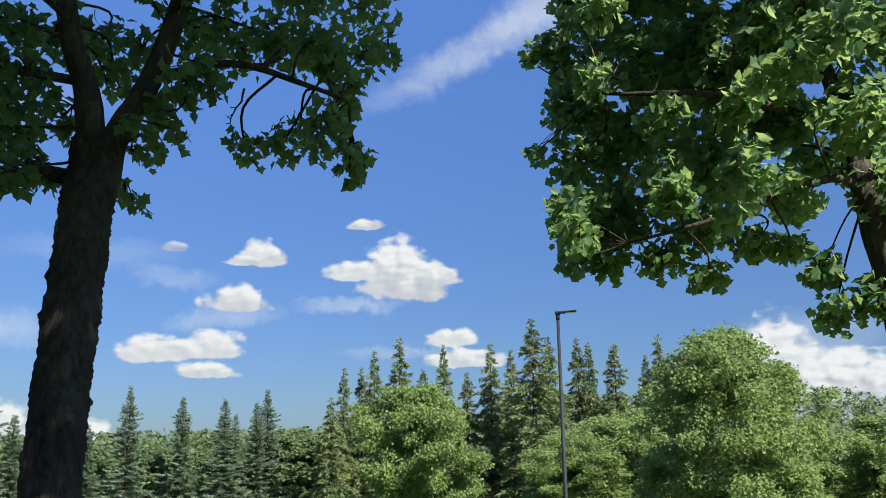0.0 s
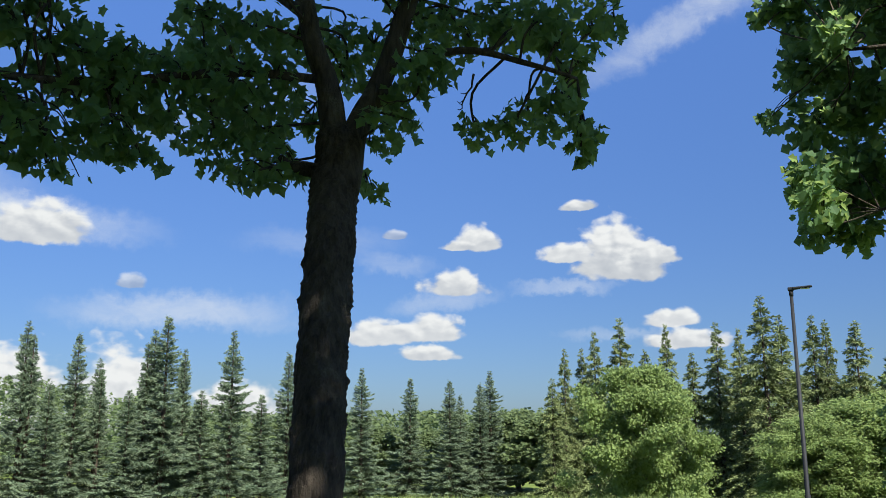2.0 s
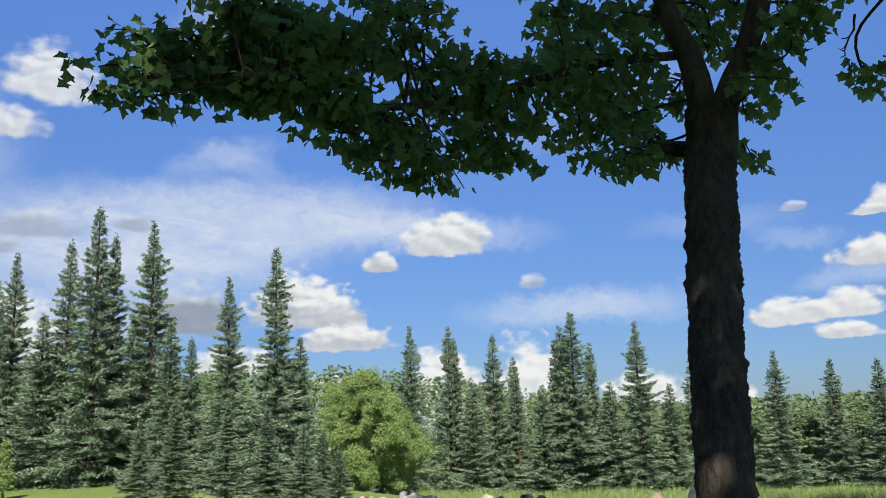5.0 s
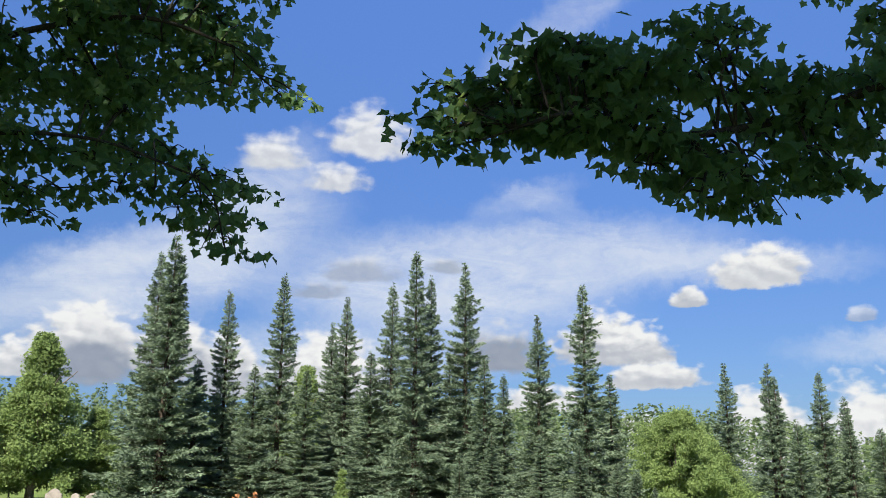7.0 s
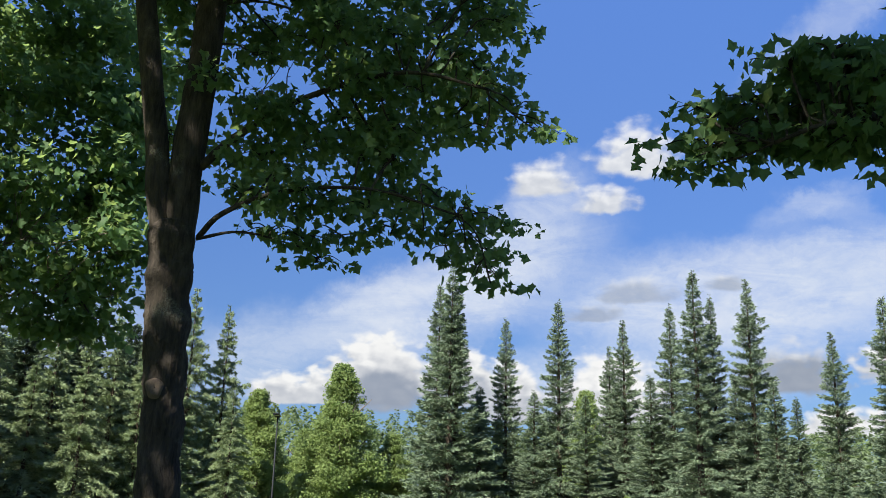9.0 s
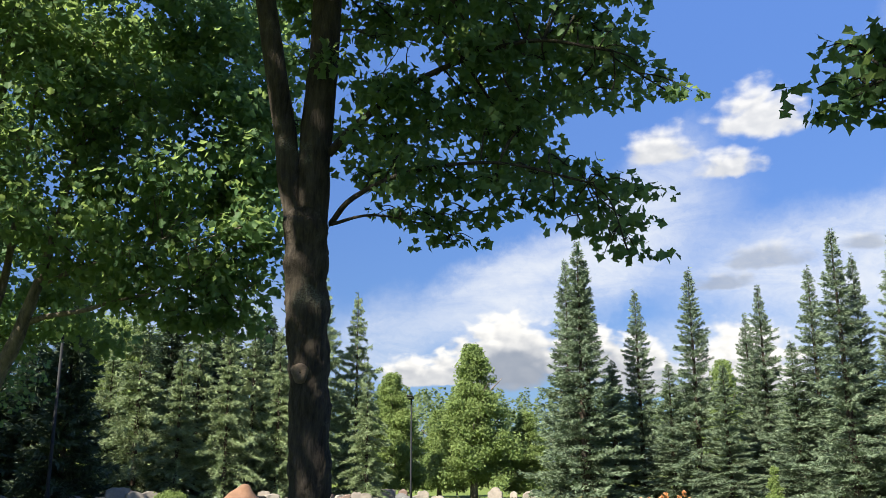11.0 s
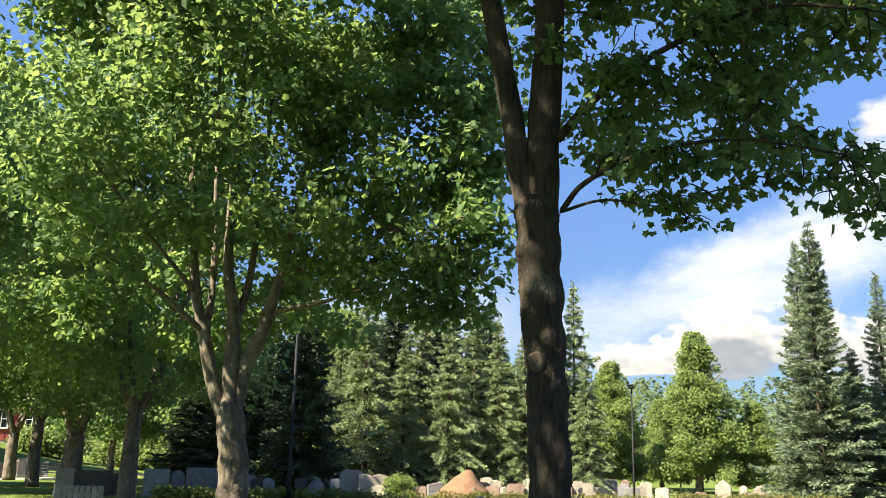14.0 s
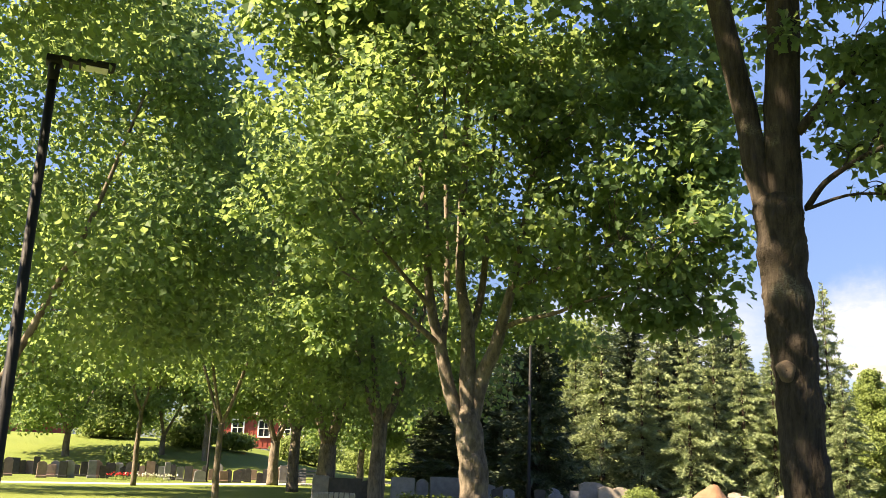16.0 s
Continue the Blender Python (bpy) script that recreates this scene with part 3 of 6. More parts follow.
trunk1[1][-22:] = [0.134, 0.133, 0.132, 0.131, 0.130, 0.129, 0.128, 0.127, 0.127, 0.127, 0.127, 0.127, 0.128, 0.129, 0.130, 0.130, 0.128, 0.124, 0.115, 0.10, 0.07, 0.03]
limbs1 = [
    line_of([up_at(21.25, 5.1, 15.5, THIRD), up_at(21.4, 5.25, 19.0, THIRD), up_at(22.1, D1, 22.4, THIRD), up_at(23.3, D1, 25.7, THIRD), up_at(25.0, D1 + 0.3, 34, THIRD), up_at(27, D1 + 0.3, 50, THIRD)], 0.092, 0.05),
    line_of([up_at(20.7, 5.1, 15.5, THIRD), up_at(20.1, 5.25, 19.2, THIRD), up_at(18.6, D1, 22.0, THIRD), up_at(17.0, D1, 26.1, THIRD), up_at(14, D1, 36, THIRD), up_at(11, D1 - 0.2, 50, THIRD)], 0.088, 0.05),
    line_of([up_at(22.6, D1, 22.5, THIRD), up_at(28, D1 - 0.3, 22.6, THIRD), up_at(36, D1 - 0.5, 21.2, THIRD), up_at(42, D1 - 0.7, 20.7, THIRD), up_at(45.5, D1 - 0.8, 21.3, THIRD), up_at(50, D1 - 0.9, 22.6, THIRD), up_at(54, D1 - 0.9, 21.8, THIRD)], 0.030, 0.010),
    line_of([up_at(18.6, D1, 23.0, THIRD), up_at(13, D1 - 0.2, 24.5, THIRD), up_at(8, D1 - 0.3, 23.5, THIRD), up_at(5, D1 - 0.3, 22.5, THIRD)], 0.030, 0.010),
    line_of([up_at(23.0, D1, 26, THIRD), up_at(27, D1 + 0.4, 28, THIRD), up_at(31, D1 + 0.6, 29, THIRD)], 0.04, 0.012),
]
clumps1 = sprays(D1, [(59.9, 20.2, 0.94, 0.94, -0.76), (58.4, 23.7, 1.3, 1.2, -0.73), (57.5, 22.3, 1.88, 1.88, -0.71), (54.8, 23.6, 2.1, 2.39, -0.67), (52.4, 25.2, 2.17, 2.1, -0.73), (50.5, 25.4, 2.39, 1.96, -0.67), (48.3, 24.5, 2.03, 1.88, -0.94), (46.5, 23.6, 1.52, 1.67, -0.81), (51, 22.6, 2.9, 2.17, -0.67), (54.9, 21.2, 2.03, 1.16, -0.76), (51.9, 20.7, 2.03, 1.01, -0.68), (48.1, 21.7, 2.17, 1.63, -0.92), (49.3, 20.5, 1.67, 0.94, -0.81), (53.3, 26.1, 1.16, 1.01, -0.88), (59.1, 21.5, 1.16, 1.3, -0.79), (50.2, 23.9, 3.26, 2.54, -0.5), (53.7, 22.8, 2.54, 2.17, -0.5)], SEVENTH)
clumps1 += sprays(D1, [(46.8, 19.9, 1.88, 1.16, -0.68), (44.3, 20.2, 2.1, 1.52, -0.85), (42.7, 19.4, 1.74, 1.52, -0.78), (46, 18.1, 1.09, 0.94, -0.77), (43.9, 17.4, 1.52, 1.16, -0.58), (41.5, 17.5, 1.67, 1.45, -0.62), (39.9, 17.3, 1.3, 1.23, -0.8), (39.7, 15.7, 0.87, 0.36, -0.61), (43, 16.2, 1.23, 0.51, -0.81), (40.1, 18.4, 1.23, 0.8, -0.66), (44.1, 18.9, 2.54, 1.81, -0.5), (43.4, 26.6, 1.52, 1.38, -0.81), (41.5, 26.9, 1.88, 1.63, -0.85), (39.8, 26.7, 1.38, 1.52, -0.59), (42.1, 24.7, 1.3, 1.3, -0.79), (40.4, 25.1, 1.52, 1.3, -0.79), (43.5, 24.9, 0.8, 0.8, -0.56), (42.6, 23.2, 1.09, 0.72, -0.59)], SEVENTH)
clumps1 += sprays(D1, [(40.1, 22.4, 1.3, 1.09, -0.66), (39.5, 21, 1.45, 1.45, -0.46), (39, 19.6, 0.72, 0.58, -0.59), (37.2, 23.3, 1.67, 1.3, -0.55), (35.6, 23, 1.52, 1.3, -0.69), (37.1, 22, 1.67, 0.94, -0.47), (35.7, 21.4, 1.67, 1.3, -0.54), (35.8, 19.7, 1.45, 1.3, -0.46), (36.1, 17.2, 0.87, 0.87, -0.48), (36.1, 18.5, 1.23, 0.87, -0.66), (38.3, 22.5, 1.3, 0.87, -0.64)], SEVENTH)
clumps1 += sprays(D1, [(36.6, 22, 1.81, 1.38, -0.5), (37, 20.5, 1.52, 1.16, -0.45), (35.1, 20, 1.88, 1.74, -0.4), (35.9, 17.9, 1.52, 1.23, -0.4), (34.4, 17.1, 1.01, 0.65, -0.35), (37, 17.1, 0.65, 0.51, -0.4), (33.1, 22.3, 1.45, 1.45, -0.3), (30.8, 23.9, 2.36, 2.17, -0.23), (32, 21.6, 2.25, 1.99, -0.25), (28.9, 21.8, 2.9, 2.72, -0.3), (29.8, 18.7, 2.72, 1.99, -0.14), (26.8, 19.2, 2.72, 2.72, 0.07), (27.3, 16.5, 2.25, 1.01, -0.35), (29.1, 16.3, 1.16, 0.65, 0.12), (25.2, 17, 1.52, 1.52, -0.11), (25.9, 22.6, 2.17, 2.54, -0.13), (25, 25, 2.9, 1.81, 0.22), (32.8, 19.1, 1.52, 1.52, -0.01)], FOURTH)
clumps1 += sprays(D1, [(30.7, 25.6, 2.17, 1.45, -0.13), (28, 25.2, 2.9, 1.81, -0.01), (27.9, 20.3, 2.9, 2.54, 0.5), (30.1, 22.5, 2.9, 2.54, 0.5), (26.1, 17.1, 1.81, 1.3, 0.4), (21.1, 23.6, 1.63, 1.09, 0.5), (21.8, 25, 2.17, 1.27, 0.55), (19.4, 24.8, 2.17, 1.45, 0.5), (21.4, 22.6, 0.65, 0.51, 0.6), (19.2, 21.7, 0.72, 1.45, 0.4), (23.9, 20.1, 1.09, 2.17, 0.5), (17.8, 21.2, 1.45, 1.38, 0.14), (18.7, 19.7, 0.87, 1.01, -0.31), (19.2, 18.6, 0.51, 0.36, 0.33), (16.6, 22.9, 2.17, 1.63, -0.33), (17.2, 20.2, 0.87, 0.72, 0.17), (19.8, 15.9, 0.43, 0.29, 0.24), (15.2, 23.6, 1.81, 1.27, -0.34)], FOURTH)
clumps1 += sprays(D1, [(11.5, 18.9, 1.09, 0.58, 0.2), (9.2, 19.2, 1.67, 0.8, -0.09), (6.6, 19.7, 1.67, 1.01, 0.05), (5, 19.9, 1.3, 1.3, -0.34), (5.7, 21.2, 1.67, 0.94, -0.32), (4.5, 18, 0.43, 0.29, -0.22), (8, 20.3, 1.45, 0.51, 0.32), (4.1, 18.9, 0.65, 0.65, -0.21), (13.9, 24.2, 1.52, 1.16, 0.18), (11.9, 25.1, 2.17, 1.45, 0.3), (8.8, 25.3, 2.54, 1.45, 0.31), (5.8, 24.5, 2.17, 1.63, -0.11), (4.5, 23.2, 1.09, 0.94, -0.1), (3.4, 25.1, 1.45, 1.16, 0.02), (2, 25.6, 0.87, 0.65, 0.19), (6.8, 26.1, 3.08, 1.16, -0.27), (15.3, 26, 2.17, 2.17, 0.17), (5, 22.3, 0.94, 0.8, 0.21)], SECOND)
clumps1 += sprays(D1, [(10.3, 26.1, 2.72, 1.3, 0.5), (6.5, 25.4, 2.72, 1.45, 0.5), (13.4, 25.9, 2.17, 1.67, 0.5)], SECOND)
clumps1 += sprays(D1, [(32.7, 28.4, 2.9, 1.45, 0.53), (28, 28.8, 2.9, 1.45, -0.46), (23.1, 28.9, 2.9, 1.45, 0.63), (18.2, 28.9, 2.9, 1.45, -0.39), (13.3, 28.8, 2.9, 1.45, -0.09), (8.4, 28.4, 2.9, 1.45, 0.23), (3.7, 27.9, 2.9, 1.45, 0.6)], SECOND)
clumps1 += [(c + Vector((0.12, 0.16, 0.03)), r_) for c, r_ in clumps1[:17]]
fill1 = crown_fill(rng, (b1.x, b1.y), 2.8, 7.0, 8.8, 48)
maple_a = maple("old maple with dark furrowed forked trunk and dense green crown", b1, trunk1, limbs1, clumps1, FINE_LEAF, 0.073, 640, 1, fill=fill1, wood=SHADED_BARK, loose=150, rugged=0.017, rings=0.05,
      bare=[(up_at(16.9, D1 - 0.2, 21.9), (0.15, 0, -0.9), 0.32), (up_at(13.2, D1 - 0.2, 22.5), (0.1, 0.1, -0.9), 0.26),
            (up_at(45.4, D1 - 0.8, 22.0, SIXTH), (-0.25, -0.1, 0.9), 0.42), (up_at(36.4, D1 - 0.6, 22.6, SIXTH), (-0.7, -0.2, 0.7), 0.3)],
      stubs=[(bend([up_at(22.6, D1, 16.8, THIRD), up_at(24.2, D1 - 0.15, 17.0, THIRD), up_at(25.0, D1 - 0.2, 17.6, THIRD)], 3), taper(0.05, 0.02, 7))])
# two pale patches where sunlight dapples this trunk
sun_fleck(maple_a, up_at(21.9, D1 - 0.19, 16.5, THIRD), THIRD, 0.055)
sun_fleck(maple_a, up_at(21.9, 4.55, 3.0, THIRD), THIRD, 0.06)

# maple beside it with two upright stems
rng = np.random.default_rng(12)
D2 = 6.8
b2 = on_ground(up_at(92.5, D2, 0, TWELFTH))
trunk2 = line_of([b2, up_at(91.65, D2, -2.8, THIRTEENTH), up_at(91.95, D2, 6.6, THIRTEENTH), up_at(92.3, D2, 12.0, THIRTEENTH), up_at(92.4, D2, 16.6, THIRTEENTH)], 0.144, 0.164, 14)
trunk2[1][:8] = [0.20, 0.19, 0.18, 0.168, 0.16, 0.152, 0.146, 0.143]
trunk2[1][-9:] = [0.172, 0.172, 0.171, 0.170, 0.168, 0.163, 0.155, 0.135, 0.06]
limbs2 = [
    line_of([up_at(92.8, D2, 11.5, THIRTEENTH), up_at(93.0, D2, 15.5, THIRTEENTH), up_at(93.5, D2, 17.7, THIRTEENTH), up_at(93.85, D2, 19.9, THIRTEENTH), up_at(94.25, D2, 22.3, THIRTEENTH), up_at(95.3, D2, 27.2, THIRTEENTH), up_at(98.3, D2 + 0.2, 40, THIRTEENTH), up_at(99, D2, 52, THIRTEENTH)], 0.105, 0.08),
    line_of([up_at(92.3, D2, 11.5, THIRTEENTH), up_at(92.1, D2, 16.3, THIRTEENTH), up_at(91.95, D2, 20.9, THIRTEENTH), up_at(91.7, D2, 24.4, THIRTEENTH), up_at(91.5, D2, 27.5, THIRTEENTH), up_at(91.0, D2 + 0.2, 42, THIRTEENTH), up_at(90, D2, 54, THIRTEENTH)], 0.138, 0.115),
    line_of([up_at(91.3, D2, 15.6, TWELFTH), up_at(89.8, D2 - 0.2, 17.3, TWELFTH), up_at(86, D2 - 0.4, 19, TWELFTH), up_at(80, D2 - 0.5, 19.5, TWELFTH), up_at(74, D2 - 0.6, 18, TWELFTH)], 0.024, 0.008),
    line_of([up_at(91.4, D2, 15.5, TWELFTH), up_at(88.4, D2 - 0.2, 16.2, TWELFTH), up_at(84, D2 - 0.3, 15.4, TWELFTH)], 0.014, 0.006),
    line_of([up_at(91.6, D2, 20.0, TWELFTH), up_at(89.4, D2 - 0.1, 22.2, TWELFTH), up_at(85, D2 - 0.3, 25, TWELFTH), up_at(78, D2 - 0.4, 27, TWELFTH), up_at(72, D2 - 0.5, 26, TWELFTH)], 0.038, 0.010),
]
clumps2 = sprays(D2, [(76.2, 27.9, 2.17, 2.1, -0.11), (73.9, 26.6, 1.88, 1.81, 0.3), (71.8, 24.3, 1.63, 1.52, 0.03), (70.2, 23, 0.65, 0.65, -0.13), (75.7, 24.1, 2.1, 1.67, -0.13), (73.9, 22.7, 1.52, 0.8, -0.23), (88.1, 23.8, 1.81, 1.52, -0.3), (89.1, 21.1, 1.38, 1.38, -0.25), (89.9, 18.4, 0.72, 1.09, 0.13), (87.8, 18.2, 1.59, 1.45, 0.35), (84.7, 18.2, 1.96, 1.52, -0.24), (81.5, 17.9, 1.96, 1.23, -0.32), (78.7, 18.4, 1.96, 1.52, 0.34), (76.7, 18.7, 1.3, 1.23, 0.02), (87.9, 16, 1.09, 0.8, -0.07), (85.7, 15.7, 1.3, 1.09, -0.18), (84.8, 14.2, 0.65, 0.47, 0.07), (82.8, 15.8, 1.38, 0.8, 0.23)], NINTH)
clumps2 += sprays(D2, [(80, 16.2, 1.3, 0.72, -0.03), (77.9, 16.6, 1.16, 0.65, -0.05), (74.4, 17.6, 1.59, 1.09, -0.31), (72.4, 16.9, 1.09, 0.62, 0.29), (74.9, 15.9, 1.3, 1.09, -0.33), (73.2, 15.2, 0.94, 0.87, -0), (74.1, 14.2, 0.94, 0.54, 0.24), (73.2, 13.2, 0.4, 0.18, -0.26), (76, 14.9, 0.8, 0.47, 0.16), (73.7, 29.6, 1.16, 1.23, 0.31), (91.7, 25.4, 0.65, 1.67, -0.15), (80.2, 20.5, 2.17, 1.67, 0.09), (83, 22.6, 2.54, 2.17, 0.2)], NINTH)
clumps2 += sprays(D2, [(82.5, 26.4, 1.78, 2.07, -0.29), (81.5, 19.3, 1.72, 1.82, 0.5), (88.2, 27.8, 1.75, 1.78, 0.9), (80, 21.1, 2.05, 1.97, -0.17), (85.4, 22.2, 2.42, 1.71, -0.19), (86.2, 28.3, 1.94, 2.02, -0.04), (88.6, 23.3, 2.6, 1.54, -0.29), (89.3, 23.8, 1.65, 1.44, 0.35), (74, 25.8, 2.06, 1.89, -0.18), (80.4, 29.1, 2.29, 2.14, -0.23), (80.7, 23.3, 1.79, 1.59, 0.99), (72.5, 29.7, 2.4, 2.13, 0.01), (79.8, 30.8, 2.03, 1.91, 0.47), (76.7, 30.2, 2.01, 2.07, 0.46), (82.7, 26, 2.7, 1.83, -0.28), (76.2, 27.1, 2.1, 1.55, 0.28), (85.2, 29.9, 2.31, 1.46, 0.72), (90.1, 20.4, 2.51, 1.77, 0.62)], NINTH)
clumps2 += sprays(D2, [(86.2, 21.3, 2.09, 1.56, 0.95), (83.6, 26.3, 2.57, 1.67, 0.57), (87.5, 19.8, 1.91, 1.42, 0.97), (87.3, 18.4, 2.7, 1.86, -0.28), (90, 28, 2.05, 1.86, 0.96), (84.6, 29.3, 2.24, 1.49, -0.19), (80.6, 22.1, 1.7, 1.74, 0.61), (76.9, 26.4, 2.59, 1.51, 0.63), (81.3, 29, 2.31, 1.44, 0.71), (87.2, 30.8, 1.82, 1.74, 0.43), (84, 28.9, 2.15, 2.13, 0.4), (73.5, 30.9, 2.71, 2.09, 0.41), (81.3, 24.2, 2.62, 1.43, 0.54), (81, 27.4, 2.42, 1.95, -0.17), (78.1, 25.4, 2.16, 1.88, -0.23), (79.9, 26.5, 2.59, 1.56, 0.77), (77.5, 23.1, 2.58, 1.41, 0.48), (79.6, 22.4, 2.07, 1.43, -0.05)], NINTH)
clumps2 += sprays(D2, [(91.8, 31.8, 3.08, 1.63, -0.26), (87.5, 32.2, 3.08, 1.63, 0.16), (83, 32.5, 3.08, 1.63, -0.21), (78.5, 32.6, 3.08, 1.63, 0.7), (74, 32.6, 3.08, 1.63, -0.02)], NINTH)
clumps2 += sprays(D2, [(96, 29, 2.4, 1.5, 0.4), (93.8, 29.6, 2.4, 1.2, 0.5), (90.2, 26.6, 1.2, 1.0, 0.3)], EIGHTH)
clumps2 += sprays(D2, [(93.0, 25.6, 0.9, 1.6, 0.6), (93.3, 21.6, 0.5, 1.2, 0.7), (92.8, 28.0, 1.4, 1.4, 0.5)], THIRTEENTH)
clumps2 = [(c, (r_[0] * 1.08, r_[1], r_[2] * 1.25)) for c, r_ in clumps2]
fill2 = crown_fill(rng, (b2.x, b2.y), 2.8, 7.4, 9.2, 44)
maple_b = maple("old maple with two upright stems above a straight trunk", b2, trunk2, limbs2, clumps2, FINE_LEAF, 0.079, 540, 2, fill=fill2, wood=SHADED_BARK, loose=150, rugged=0.010, rings=0.13,
      bare=[(up_at(88.6, D2 - 0.2, 22.5, TWELFTH), (0.2, 0.4, 0.5), 0.6), (up_at(86.5, D2 - 0.2, 24.0, TWELFTH), (-0.1, 0.3, 0.6), 0.5)])
# an old pruning mark, its paleness a sunlit patch put into the colour
sun_fleck(maple_b, up_at(92.95, D2 - 0.135, 6.1, TWELFTH), TWELFTH, 0.06)

# maple on the other side, its crown hanging over the view's edge
rng = np.random.default_rng(13)
D0 = 9.3
b0 = at(-27.6, D0)
trunk0 = line_of([b0, up_at(-27.4, D0, 6), up_at(-26.6, D0, 12), up_at(-26.0, D0, 16)], 0.20, 0.12, 8)
limbs0 = [
    line_of([up_at(-26.6, D0, 12), up_at(-25.6, D0, 18), up_at(-24, D0, 26), up_at(-22, D0, 38)], 0.10, 0.04),
    line_of([up_at(-26.2, D0, 14), up_at(-24.4, D0 - 0.4, 15.4), up_at(-18, D0 - 0.8, 13.8), up_at(-12, D0 - 0.8, 12.6)], 0.055, 0.012),
    line_of([up_at(-25.6, D0, 18), up_at(-19, D0 - 0.8, 21), up_at(-11, D0 - 0.8, 22)], 0.06, 0.015),
    line_of([up_at(-26, D0, 16), up_at(-30, D0, 24), up_at(-33, D0, 36)], 0.08, 0.03),
]
clumps0 = sprays(D0, [
    (-7.9, 25, 1.8, 1.4), (-10.5, 27.4, 3, 2.4), (-6.3, 24.7, 0.7, 0.7), (-8.6, 21.5, 1.8, 2.2), (-6.4, 18.7, 0.5, 0.5), (-9.2, 18, 2.0, 2.0), (-8.8, 14.8, 1.7, 1.9), (-8.6, 12.0, 1.2, 1.4), (-10.8, 11.6, 1.5, 1.5),
    (-12.2, 14.6, 2.2, 2.2), (-13.2, 19, 2.8, 2.6), (-13.6, 24, 3, 2.6), (-14.2, 11.7, 1.6, 1.5), (-16.8, 10.3, 1.3, 1.3), (-16.6, 13.2, 2, 1.6), (-17.4, 17.4, 2.4, 2.2), (-18.2, 22.6, 3, 2.6), (-15.5, 28, 4, 2.4),
    (-19.8, 12.1, 1.8, 1.2), (-21.6, 11.6, 1.4, 1.1), (-23.4, 10.2, 1.2, 1.3), (-23.8, 7.6, 0.9, 1.4), (-25.8, 8.3, 1.2, 1.6), (-21, 15.4, 1.8, 1.4), (-21.6, 19.4, 2, 1.6), (-23.4, 24, 3, 2.2), (-22, 28, 4, 2), (-26, 20, 2, 1.6), (-28, 14, 2.4, 3), (-28, 24, 3, 4)], FIRST, 0.9)
clumps0 += sprays(D0 - 2.4, [(-19.6, 16.2, 1.6, 2.2), (-18.6, 13.9, 0.6, 0.9), (-22.4, 22.2, 2.4, 1.3), (-25.0, 23.6, 2.0, 1.6)])
clumps0 += sprays(D0, [(rng.uniform(-27, -8.6), rng.uniform(13, 29.5), rng.uniform(1.2, 2.0), rng.uniform(1.0, 1.6), rng.uniform(-1.4, 1.4)) for _ in range(70)])
fill0 = crown_fill(rng, (b0.x, b0.y), 3.0, 8.6, 11.5, 30)
maple("broad maple with low hanging leafy crown, partly sunlit", b0, trunk0, limbs0, clumps0, MID_LEAF, 0.108, 640, 3, fill=fill0, wood=SHADED_BARK, airy=1.08)

